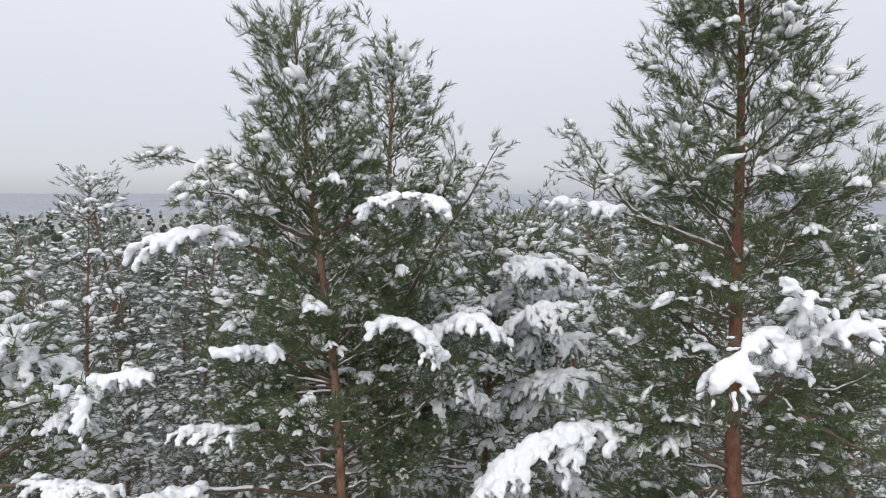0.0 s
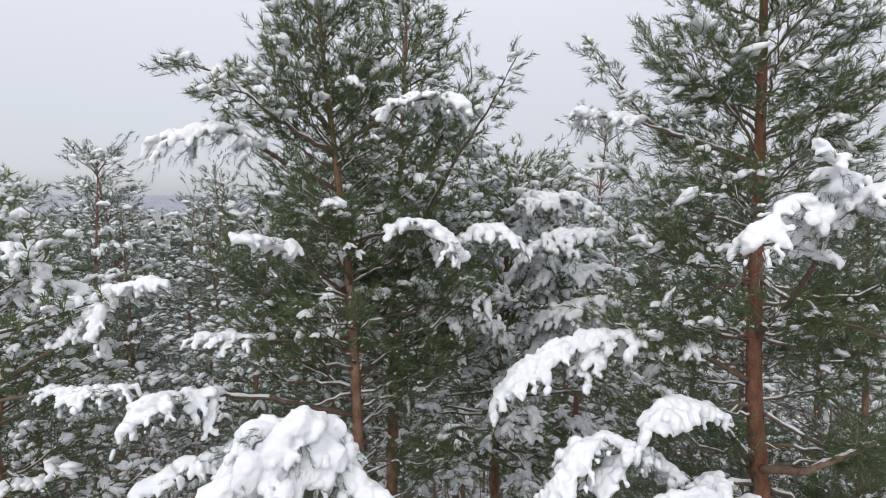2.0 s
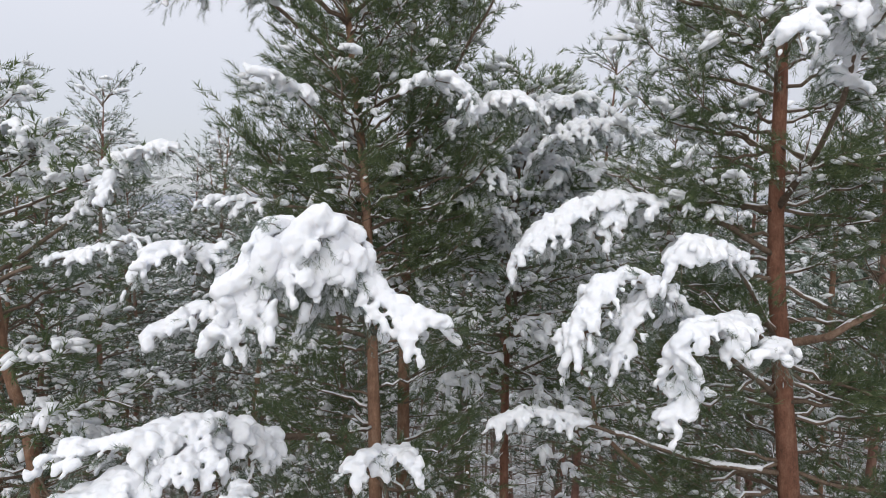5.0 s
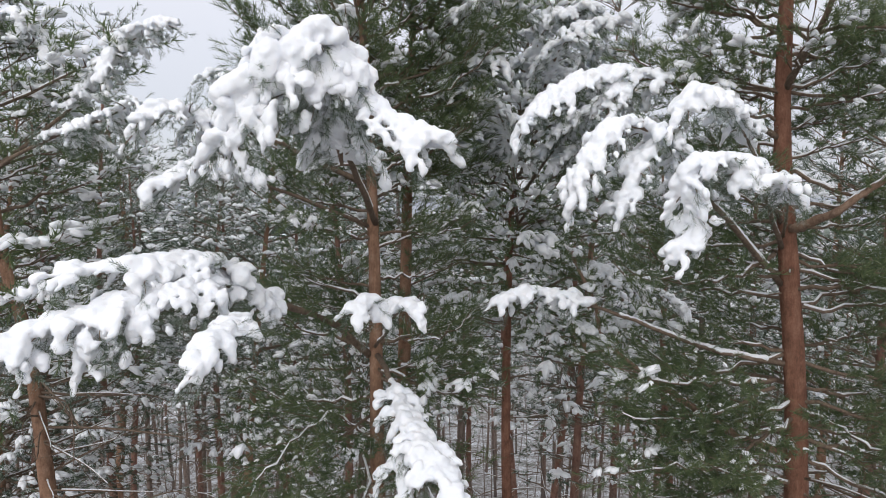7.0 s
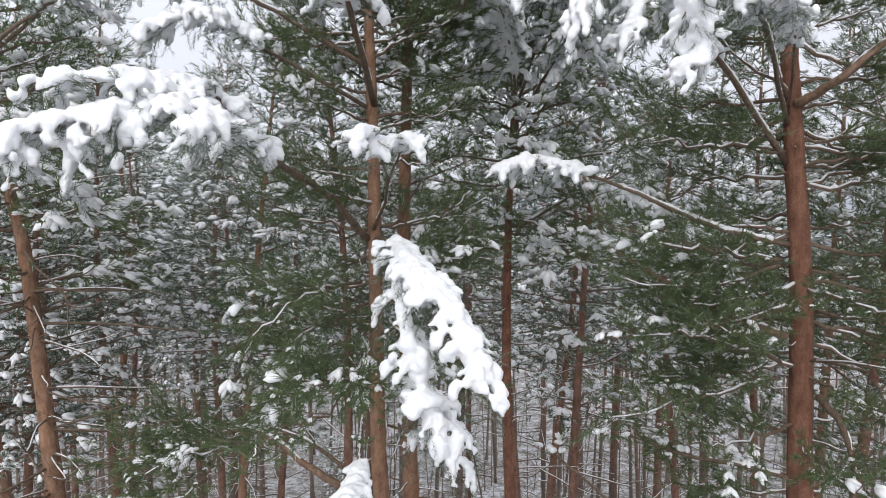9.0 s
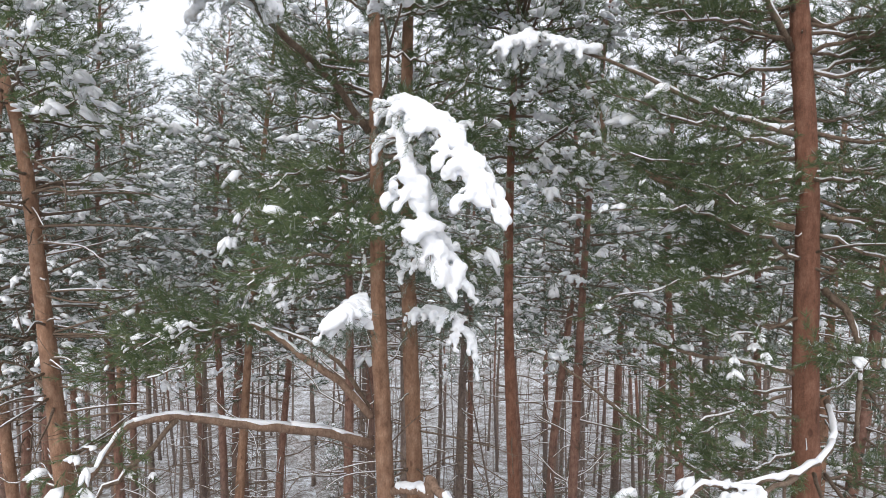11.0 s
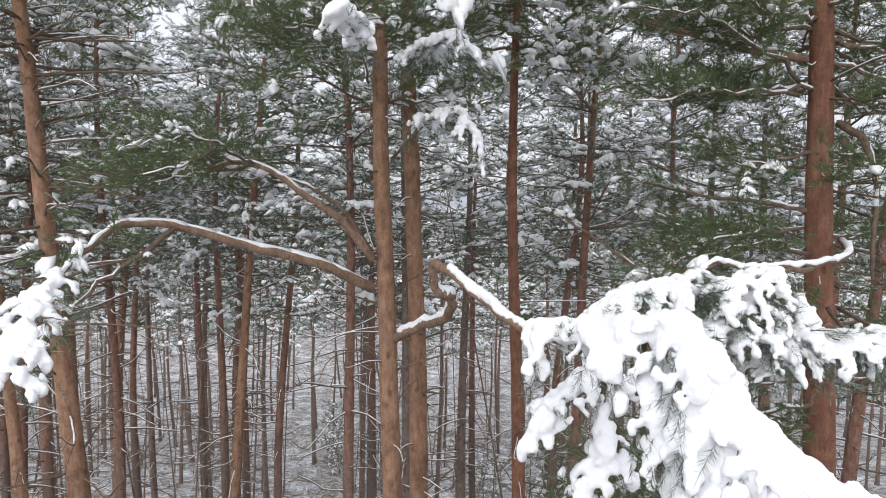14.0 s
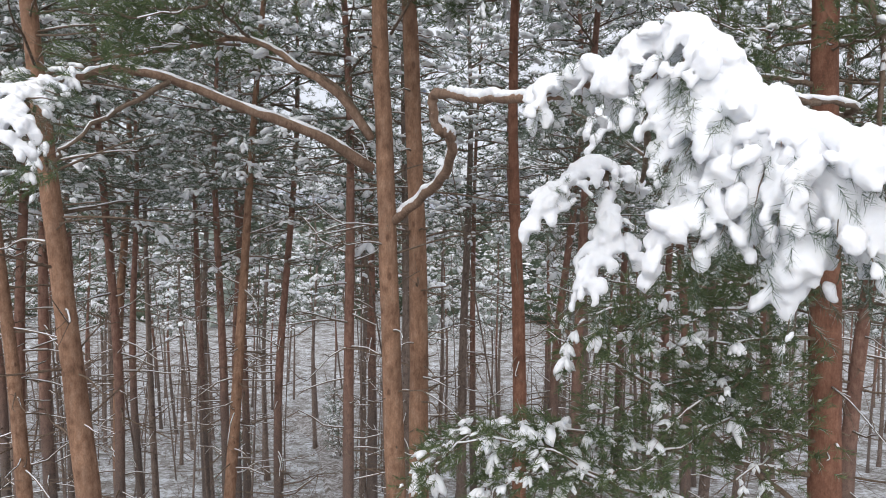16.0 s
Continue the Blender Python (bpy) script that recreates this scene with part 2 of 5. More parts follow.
SHOOTS_FINE = [shoot_template(30 + s, 40, 0.12, 0.052, 0.0024) for s in range(4)]
SHOOTS_NEAR = [shoot_template(s, 28, 0.15, 0.085, 0.0068) for s in range(4)]
SHOOTS_MID = [shoot_template(10 + s, 16, 0.18, 0.10, 0.013) for s in range(4)]
SHOOTS_FAR = [shoot_template(20 + s, 11, 0.30, 0.16, 0.028) for s in range(4)]
LOBES = lump_templates(2, 6, 3.0)
HANDS_MID = hand_templates(8, 9, 4)
HANDS_STAND = hand_templates(8, 15, 3)
HANDS_FAR = hand_templates(6, 19, 2)


def scatter(geo, templates, pos, way, size, rng, lift=None, flat=1.0, thick=1.0):
    """Sets copies of the templates at pos, with their x axis along way."""
    pos, way = np.asarray(pos, float), unit(way)
    if not len(pos):
        return
    side = unit(np.cross(UP, way) + 1e-6)
    top = np.cross(way, side)
    size = np.broadcast_to(np.asarray(size, float), (len(pos),))
    pick = rng.integers(0, len(templates), len(pos))
    w = size * flat * rng.uniform(0.8, 1.2, len(pos))
    h = size * thick * rng.uniform(0.8, 1.2, len(pos))
    for k, (tv, tf) in enumerate(templates):
        s = np.nonzero(pick == k)[0]
        if not len(s):
            continue
        v = (pos[s, None] + tv[None, :, 0:1] * (way[s] * size[s, None])[:, None]
             + tv[None, :, 1:2] * (side[s] * w[s, None])[:, None] + tv[None, :, 2:3] * (top[s] * h[s, None])[:, None])
        f = tf[None] + (np.arange(len(s)) * len(tv))[:, None, None]
        geo.add(v.reshape(-1, 3), f.reshape(-1, 3))


class Style:
    """How a bough is furnished: spacing and length of its side twigs, needles and snow."""

    def __init__(self, shoots, lumps, spacing=0.17, sub=(0.35, 0.8), step=0.075, snow=0.4, lump=0.1, bare=0.3, grow=1.0, thick=1.0, twig=0.007, rings=6, fluff=0.045, voxel=0.0, sag=0.28, flat=0.7, dust=0.0):
        self.shoots, self.lumps, self.spacing, self.sub, self.step, self.snow, self.lump = shoots, lumps, spacing, sub, step, snow, lump
        self.bare, self.grow, self.thick, self.twig, self.rings, self.fluff, self.voxel, self.sag, self.flat, self.dust = bare, grow, thick, twig, rings, fluff, voxel, sag, flat, dust


def bough(path, r0, rng, st, wood, green, white, snow=None, bare=None, sub_scale=1.0, ridge=0.5):
    """One limb with its twigs, needles and snow, added to three meshes."""
    snow = st.snow if snow is None else snow
    bare = st.bare if bare is None else bare
    pts = catmull(path, 5 if st.rings > 3 else 3 if st.rings > 2 else 2)
    n = len(pts)
    seg = np.linalg.norm(np.diff(pts, axis=0), axis=1)
    run = np.concatenate([[0], np.cumsum(seg)])
    length = run[-1]
    wob = rng.standard_normal((n, 3)) * (min(0.02, 0.012 * length) if r0 < 0.03 else 0.006)
    wob[0] = 0
    pts = pts + wob
    rad = r0 * (1 - (0.82 if bare < 0.6 else 0.55) * run / length)
    if st.rings > 2:
        close_tip(wood, pts, rad, 6 if r0 > 0.02 and st.rings > 3 else 4, 0.05, rng)
    else:
        wood.add(*tube(pts, rad, 3))
    tan = unit(np.gradient(pts, axis=0))
    # snow lying along the top of the limb, in stretches
    if ridge > 0 and n > 3:
        i = 1
        while i < n - 2:
            k = int(rng.integers(2, 6))
            if rng.random() < ridge and i + k < n:
                q = pts[i:i + k + 1].copy()
                rr = rad[i:i + k + 1]
                q[:, 2] += rr * (0.75 if ridge < 1 else 0.85)
                if ridge < 1 or abs(tan[i][2]) < 0.6:
                    close_tip(white, q, (rr * (0.62 if ridge < 1 else 0.95) + 0.004) * rng.uniform(0.7, 1.15, len(q)), 5 if ridge < 1 else 8, 0.12, rng)
            i += k
    pos, way, sp, sw, ss = [], [], [], [], []
    s, flip = bare * length, 1
    while s < length * 1.001:
        u = s / length
        p = np.array([np.interp(s, run, pts[:, c]) for c in range(3)])
        t = unit(np.array([np.interp(s, run, tan[:, c]) for c in range(3)]))
        side = unit(np.cross(t, UP) + 1e-5) * flip
        flip = -flip
        last = s + st.spacing > length
        ln = rng.uniform(*st.sub) * sub_scale * (1.0 - 0.45 * u) * (0.75 if last else 1)
        d = unit(t * (2.2 if last else rng.uniform(0.5, 1.0)) + side * (0.2 if last else rng.uniform(0.5, 1.1)) + UP * rng.uniform(-0.15, 0.5))
        # snow gathers on the outer, open part of the limb
        snowy = rng.random() < snow * (0.2 + 1.25 * min(1.0, max(0.0, (u - 0.3) / 0.3)))
        k = st.rings
        uu = np.linspace(0, 1, k)[:, None]
        bend = (-st.sag if snowy else 0.16) * rng.uniform(0.5, 1.3)
        q = p + d * ln * uu + UP * (bend * ln) * uu ** 2 + rng.normal(0, 0.02 * ln, (k, 3)) * uu
        if k > 4:
            close_tip(wood, q, st.twig * st.grow * (1 - 0.7 * uu[:, 0]), 3)
        else:
            wood.add(*tube(q, st.twig * st.grow * (1 - 0.9 * uu[:, 0]), 3))
        m = max(3, int(ln * 0.85 / st.step))
        for w in 0.22 + 0.78 * np.linspace(0, 1, m) ** 0.8:
            a = np.array([np.interp(w, uu[:, 0], q[:, c]) for c in range(3)])
            # needles hang below a load of snow, and stand up where there is none
            pos.append(a + rng.normal(0, st.fluff, 3) - UP * (0.03 if snowy else 0.0))
            way.append(unit(d + rng.normal(0, 0.45, 3) + UP * (rng.uniform(-0.6, 0.1) if snowy else rng.uniform(-0.1, 0.5))) if w < 0.97 else d)
            if rng.random() < st.dust:
                z = st.lump * rng.uniform(0.25, 0.5)
                sp.append(pos[-1] + way[-1] * 0.05 + UP * 0.02)
                sw.append(way[-1])
                ss.append(z)
        if snowy:
            m = max(2, int(ln / (st.lump * 1.35)))
            for w in np.linspace(0.25, 1.02, m):
                a = np.array([np.interp(w, uu[:, 0], q[:, c]) for c in range(3)])
                z = st.lump * rng.choice((0.55, 0.75, 0.95, 1.2, 1.5)) * (0.8 + 0.4 * w)
                sp.append(a + UP * z * 0.22 + rng.normal(0, 0.25 * z, 3) * (1, 1, 0.3))
                sw.append(unit(d + rng.normal(0, 0.35, 3) + UP * (-0.25)))
                ss.append(z)
        s += st.spacing * rng.uniform(0.7, 1.3)
    scatter(green, st.shoots, pos, np.array(way), st.grow * rng.uniform(0.8, 1.25, len(pos)), rng)
    if sp:
        scatter(white, st.lumps, sp, np.array(sw), np.array(ss), rng, flat=st.flat, thick=0.8 * st.thick)


def laden_bough(path, r0, rng, st, wood, green, white, snow=None, bare=None, sub_scale=1.0, ridge=0.5):
    """A limb bent by fresh snow: its twigs hang over in a fringe, each under a string of fat soft lobes."""
    snow = st.snow if snow is None else snow
    bare = st.bare if bare is None else bare
    pts = catmull(path, 5)
    n = len(pts)
    run = np.concatenate([[0], np.cumsum(np.linalg.norm(np.diff(pts, axis=0), axis=1))])
    length = run[-1]
    wob = rng.standard_normal((n, 3)) * min(0.007, 0.006 * length)
    wob[0] = 0
    pts = pts + wob
    rad = r0 * (1 - 0.7 * run / length)
    close_tip(wood, pts, rad, 7, 0.05, rng)
    tan = unit(np.gradient(pts, axis=0))
    if ridge > 0:
        stop = max(3, int(n * bare) + 1)
        for i in range(1, stop - 1, 4):
            if rng.random() < ridge:
                q, rr = pts[i:min(i + 6, n)].copy(), rad[i:min(i + 6, n)]
                q[:, 2] += rr * 0.8
                if len(q) > 2 and abs(tan[i][2]) < 0.75:
                    close_tip(white, q, (rr * 0.9 + 0.004) * rng.uniform(0.75, 1.15, len(q)), 8, 0.08, rng)
    along = lambda arr, w: np.array([np.interp(w, run, arr[:, c]) for c in range(3)])
    pos, way, sp, sw, ss = [], [], [], [], []
    # the load on the limb itself
    for w in np.arange(max(bare, 0.04) * length, length, st.lump * 0.75):
        if rng.random() > snow + 0.1:
            continue
        z = st.lump * rng.uniform(0.8, 1.35) * st.thick
        sp.append(along(pts, w) + UP * z * 0.5 + rng.normal(0, 0.3 * z, 3) * (1, 1, 0.3))
        sw.append(unit(along(tan, w) + rng.normal(0, 0.25, 3)))
        ss.append(z)
    s, flip = bare * length, 1
    while s < length * 1.001:
        u = s / length
        p, t = along(pts, s), unit(along(tan, s))
        side = unit(np.cross(t, UP) + 1e-5) * flip
        flip = -flip
        last = s + st.spacing > length
        ln = rng.uniform(*st.sub) * sub_scale * (1.0 - 0.35 * u)
        d = unit(t * (1.6 if last else rng.uniform(0.25, 0.9)) + side * (0.3 if last else rng.uniform(0.5, 1.1)) + UP * rng.uniform(0.0, 0.35))
        snowy = rng.random() < snow
        uu = np.linspace(0, 1, 7)[:, None]
        bend = (-st.sag if snowy else -0.3 * st.sag) * rng.uniform(0.7, 1.5)
        q = p + d * ln * uu * (1 - 0.22 * uu) + UP * (bend * ln) * uu ** 2 + rng.normal(0, 0.015 * ln, (7, 3)) * uu
        qt = unit(np.gradient(q, axis=0))
        on = lambda arr, w: np.array([np.interp(w, uu[:, 0], arr[:, c]) for c in range(3)])
        close_tip(wood, q, st.twig * (1 - 0.7 * uu[:, 0]), 3)
        for w in np.linspace(0.2, 1.0, max(3, int(ln / st.step))):
            g = on(qt, w)
            pos.append(on(q, w) + rng.normal(0, st.fluff * 0.6, 3) - UP * (0.045 if snowy else 0.0))
            way.append(unit(g + rng.normal(0, 0.3, 3) + UP * (rng.uniform(-0.9, -0.2) if snowy else rng.uniform(-0.2, 0.3))))
        if snowy:
            # the load lies on the spray of shoots as well as on the twig, thinning out at the rim
            fat = st.lump * rng.uniform(0.7, 1.15)
            across = unit(np.cross(d, UP) + 1e-5)
            for w in np.linspace(0.1, 1.0, max(4, int(1.9 * ln / fat))):
                z = fat * rng.choice((0.5, 0.7, 0.9, 1.15)) * (1.1 - 0.3 * w)
                sp.append(on(q, w) + UP * z * rng.uniform(0.2, 0.6) + across * rng.normal(0, 0.8) * fat + d * rng.normal(0, 0.3) * fat)
                sw.append(unit(on(qt, w) * 1.2 + rng.normal(0, 0.35, 3) - UP * max(0.0, w - 0.6)))
                ss.append(z)
        else:
            for w in rng.uniform(0.3, 1.0, 3):
                sp.append(on(q, w) + UP * 0.012)
                sw.append(on(qt, w))
                ss.append(st.lump * rng.uniform(0.3, 0.5))
        s += st.spacing * rng.uniform(0.7, 1.3)
    scatter(green, st.shoots, pos, np.array(way), st.grow * rng.uniform(0.8, 1.25, len(pos)), rng)
    scatter(white, st.lumps, sp, np.array(sw), np.array(ss) * 1.35, rng, flat=0.66, thick=0.62)


def part(name, geo, mat, parent, label="", kind="", smooth=True):
    """Links one mesh under a thing or a part."""
    ob = new(name, geo.mesh(name, mat, smooth) if isinstance(geo, Geo) else geo)
    ob.parent = parent
    return tagged(ob, label, kind=kind)


def ground_z(x, y):
    """The slope falls away from the camera into a shallow valley."""
    base = -1.7 - 0.25 * y if y < 60 else -16.7 - 9.0 * (1 - math.exp(-(y - 60) / 36.0))
    if y < -10:
        base = 0.8
    return base + 0.35 * noise.noise((x * 0.12, y * 0.12, 0.3)) + 0.12 * noise.noise((x * 0.5, y * 0.5, 4.0))


def trunk_at(path, z):
    p = np.asarray(path)
    return np.array([np.interp(z, p[:, 2], p[:, 0]), np.interp(z, p[:, 2], p[:, 1]), z])


def trunk_radius(z, z0, z1, r0):
    """Slightly flared at the foot, then an even taper."""
    u = min(max((z - z0) / (z1 - z0), 0), 1)
    return r0 * ((1 - u) ** 0.75 * 0.97 + 0.03) + r0 * 0.35 * max(0, 1 - (z - z0) / 0.9) ** 2


class Pine:
    """A pine with its own trunk line; boughs are added one by one as parts."""

    def __init__(self, label, line, radius, bark, seed, style, category="pine tree", group="pine trees on the slope"):
        self.rng = np.random.default_rng(seed)
        self.line = np.array(line, float)
        x, y = self.line[0][:2]
        z0 = ground_z(x, y) - 0.15
        foot = np.array((x, y, z0))
        if self.line[0][2] > z0 + 1:
            d = (self.line[0] - self.line[1]) / max(self.line[1][2] - self.line[0][2], 0.1)
            foot[:2] += d[:2] * (self.line[0][2] - z0) * 0.6
            foot[2] = ground_z(*foot[:2]) - 0.15
            self.line = np.vstack([foot, self.line])
        else:
            self.line[0][2] = z0
        self.base, self.top, self.r0, self.style = self.line[0].copy(), self.line[-1][2], radius, style
        self.root = tagged(new("pine_tree"), label, category, group)
        self.root.location = self.base
        pts = catmull(self.line, 8)
        order = np.argsort(pts[:, 2])
        pts = pts[order]
        keep = np.concatenate([[True], np.diff(pts[:, 2]) > 0.02])
        self.pts = pts[keep]
        rad = [self.radius(p[2]) for p in self.pts]
        g = Geo()
        close_tip(g, self.pts - self.base, rad, 14, 0.035, self.rng)
        self.trunk = part("trunk", g, bark, self.root)

    def radius(self, z):
        return trunk_radius(z, self.base[2], self.top, self.r0)

    def at(self, z):
        return np.array([np.interp(z, self.pts[:, 2], self.pts[:, c]) for c in range(3)])

    def limb(self, path, r0, snow=None, bare=None, sub_scale=1.0, style=None, ridge=0.6, label=""):
        wood, green, white = Geo(), Geo(), Geo()
        st = style or self.style
        (laden_bough if st.voxel else bough)(np.asarray(path, float) - self.base, r0, self.rng, st, wood, green, white, snow, bare, sub_scale, ridge)
        ob = part("limb", wood, M_LIMB if r0 >= 0.045 else M_TWIG, self.root, label)
        if green.n:
            part("needles", green, M_NEEDLE_RIME if st.voxel else M_NEEDLE, ob, kind="stuff", smooth=False)
        if white.n:
            sn = part("snow", white, M_SNOW, ob, "fresh snow lying on the twigs", kind="stuff")
            if st.voxel:
                melt = sn.modifiers.new("melt_together", "REMESH")
                melt.mode, melt.voxel_size, melt.use_smooth_shade = "VOXEL", st.voxel, True
                rough = sn.modifiers.new("uneven", "DISPLACE")
                rough.texture, rough.strength, rough.mid_level = SNOW_RELIEF, 0.027, 0.5
        return ob

    def reach(self, z, azimuth, length, rise, r0=None, droop=0.0, **kw):
        """A limb from the trunk at height z, outward along azimuth (degrees, 90 is away from the camera)."""
        p = self.at(z)
        a = radians(azimuth)
        out = np.array((math.cos(a), math.sin(a), 0))
        e = radians(rise)
        side = np.array((-out[1], out[0], 0)) * self.rng.normal(0, 0.1) * length
        p1 = p + (out * math.cos(e) + UP * math.sin(e)) * length * 0.35
        p2 = p + (out * math.cos(e) + UP * math.sin(e) * 0.95) * length * 0.7 + side * 0.6
        p3 = p + (out * math.cos(e) + UP * (math.sin(e) + 0.12 - droop)) * length + side
        return self.limb([p, p1, p2, p3], r0 or (0.010 + 0.008 * length), **kw)

    def crown(self, z0, z1, whorls, per, length, rise=(5, 50), shape=0.7, droop=0.0, snow=None, thin=0.0):
        """Whorls of limbs from z0 up to the top; thin: the share missing on the open side of the slope."""
        a0 = self.rng.uniform(0, 360)
        for i in range(whorls):
            u = (i + 0.5) / whorls
            z = z0 + (z1 - z0) * u
            ln = length * max(0.14, (1 - u) ** shape) * (0.55 + 0.45 * min(1, u / 0.25))
            n = per if isinstance(per, int) else int(self.rng.integers(per[0], per[1] + 1))
            for k in range(n):
                az = a0 + 137.5 * i + 360 * k / n + self.rng.normal(0, 14)
                if thin and z < 14.0 and math.sin(radians(az)) < -0.6 and self.rng.random() < thin:
                    continue
                self.reach(z + self.rng.normal(0, 0.12), az, ln * self.rng.uniform(0.7, 1.15), rise[0] + (rise[1] - rise[0]) * u + self.rng.normal(0, 6), droop=droop, snow=snow)

    def dead_twigs(self, z0, z1, count, length=(0.3, 1.2), r=0.011, side=None):
        """Bare snags below the crown, with a line of snow on top."""
        for _ in range(count):
            z = self.rng.uniform(z0, z1)
            p = self.at(z)
            a = self.rng.uniform(0, 2 * np.pi) if side is None else radians(self.rng.normal(*side))
            ln = self.rng.uniform(*length)
            out = np.array((math.cos(a), math.sin(a), self.rng.uniform(-0.25, 0.35)))
            q = [p, p + out * ln * 0.4 + UP * 0.03, p + out * ln * 0.75 + self.rng.normal(0, 0.035, 3) * ln, p + out * ln + self.rng.normal(0, 0.07, 3) * ln]
            wood, white = Geo(), Geo()
            pts = catmull(np.array(q) - self.base, 3)
            rad = np.linspace(r * (0.7 + 0.5 * ln), r * 0.3, len(pts))
            close_tip(wood, pts, rad, 4, 0.08, self.rng)
            if ln > 0.5:
                for w in (0.45, 0.7):
                    j = int(w * (len(pts) - 1))
                    d = unit(out + self.rng.normal(0, 0.7, 3)) * ln * 0.35
                    close_tip(wood, [pts[j], pts[j] + d * 0.5, pts[j] + d + UP * 0.02], [r * 0.4, r * 0.3, r * 0.2], 3)
            if self.rng.random() < 0.6 and abs(out[2]) < 0.2:
                q = pts[1:-1].copy()
                q[:, 2] += rad[1:-1] * 0.8
                close_tip(white, q, rad[1:-1] * 0.5 + 0.002, 4, 0.2, self.rng)
            ob = part("dead_branch", wood, M_TWIG, self.root)
            if white.n:
                part("snow", white, M_SNOW, ob, kind="stuff")


NEAR = Style(SHOOTS_NEAR, HANDS_MID, dust=0.08, spacing=0.105, sub=(0.35, 0.85), step=0.044, snow=0.28, lump=0.10, bare=0.22, rings=4, fluff=0.05)
MID = Style(SHOOTS_MID, HANDS_MID, dust=0.10, spacing=0.14, sub=(0.4, 0.95), step=0.075, flat=0.9, snow=0.70, lump=0.11, bare=0.2, grow=1.1, twig=0.008, rings=3, fluff=0.06)
DENSE = Style(SHOOTS_MID, HANDS_MID, dust=0.10, spacing=0.14, sub=(0.4, 0.95), step=0.08, flat=0.9, snow=0.95, lump=0.125, bare=0.2, grow=1.1, twig=0.008, rings=3, fluff=0.06, sag=0.5)
LADEN = Style(SHOOTS_FINE, LOBES, spacing=0.062, sub=(0.28, 0.5), step=0.04, snow=0.8, lump=0.036, bare=0.25, voxel=0.012, sag=0.45, rings=4, fluff=0.035)
LUSH = Style(SHOOTS_NEAR, HANDS_MID, dust=0.2, spacing=0.11, sub=(0.3, 0.7), step=0.04, snow=0.14, lump=0.075, bare=0.15, rings=4, fluff=0.06)
SHADED = Style(SHOOTS_NEAR, HANDS_MID, dust=0.03, spacing=0.12, sub=(0.3, 0.7), step=0.045, snow=0.04, lump=0.075, bare=0.25, rings=4, fluff=0.06)
HEAVY = Style(SHOOTS_FINE, LOBES, spacing=0.07, sub=(0.32, 0.62), step=0.045, snow=0.82, lump=0.055, bare=0.3, voxel=0.014, sag=0.5, rings=4, fluff=0.04)
CUSHION = Style(SHOOTS_FINE, LOBES, spacing=0.06, sub=(0.24, 0.46), step=0.05, snow=0.95, lump=0.07, bare=0.3, voxel=0.015, sag=0.5, thick=1.35, rings=4, fluff=0.04)
GIANT = Style(SHOOTS_FINE, LOBES, spacing=0.055, sub=(0.28, 0.55), step=0.045, snow=0.85, lump=0.055, bare=0.3, voxel=0.012, sag=0.6, thick=1.2, rings=4, twig=0.005, fluff=0.035)


# ---- large structure: ground and the far woods ----
def ground_material():
    m, nt, b = material("snowy_forest_floor", 0.85)
    v = coords(nt)
    n1 = noise_node(nt, 0.55, 6, v, 0.7)
    n2 = noise_node(nt, 3.2, 5, v, 0.75)
    mix = blend(nt, 0.55, n1, n2)
    c = ramp(nt, mix, ((0.40, (0.10, 0.086, 0.07)), (0.49, (0.27, 0.26, 0.25)), (0.58, (0.58, 0.61, 0.65)), (0.8, (0.78, 0.81, 0.85))))
    nt.links.new(c, b.inputs["Base Color"])
    bump(nt, b, mix, 0.7, 0.12)
    return m


M_GROUND = ground_material()


def build_ground():
    xs = np.concatenate([-np.geomspace(4000, 62, 22), np.arange(-60, 61, 1.5), np.geomspace(62, 4000, 22)])
    ys = np.concatenate([-np.geomspace(3000, 22, 14), np.arange(-20, 121, 1.5), np.geomspace(124, 4500, 30)])
    v = np.array([(x, y, ground_z(x, y)) for y in ys for x in xs])
    n = len(xs)
    i, j = np.meshgrid(np.arange(len(ys) - 1), np.arange(n - 1), indexing="ij")
    f = np.stack([i * n + j, i * n + j + 1, (i + 1) * n + j + 1, (i + 1) * n + j], -1).reshape(-1, 4)
    g = Geo()
    g.add(v, f)
    tagged(new("ground", g.mesh("ground", M_GROUND)), "snow-dusted forest floor sloping down with brown litter showing", "ground", kind="structure")


build_ground()


def build_far_woods():
    m, nt, b = material("haze_tinted_woods", 0.95)
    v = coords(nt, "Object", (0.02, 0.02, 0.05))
    # the haze of distance is painted into this pale grey-blue base colour
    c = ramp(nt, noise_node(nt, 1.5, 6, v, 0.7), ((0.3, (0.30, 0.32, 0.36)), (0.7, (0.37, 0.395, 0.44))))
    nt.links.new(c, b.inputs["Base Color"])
    rng = np.random.default_rng(77)
    g = Geo()
    a = np.linspace(radians(35), radians(145), 900)
    rows = []
    for dist, h in ((1500, -26), (1650, 4), (1850, 10), (2050, 17)):
        z = np.array([h + 5 * noise.noise((t * 9, dist * 0.01, 0)) + (2.2 * rng.random() if h > 0 else 0) for t in a])
        rows.append(np.stack([dist * np.cos(a), dist * np.sin(a), z], -1))
    vv = np.concatenate(rows)
    n = len(a)
    i, j = np.meshgrid(np.arange(len(rows) - 1), np.arange(n - 1), indexing="ij")
    g.add(vv, np.stack([i * n + j, i * n + j + 1, (i + 1) * n + j + 1, (i + 1) * n + j], -1).reshape(-1, 4))
    tagged(new("backdrop", g.mesh("backdrop", m)), "low wooded ridge with winter mist painted into its grey", "distant woods", kind="structure")


build_far_woods()

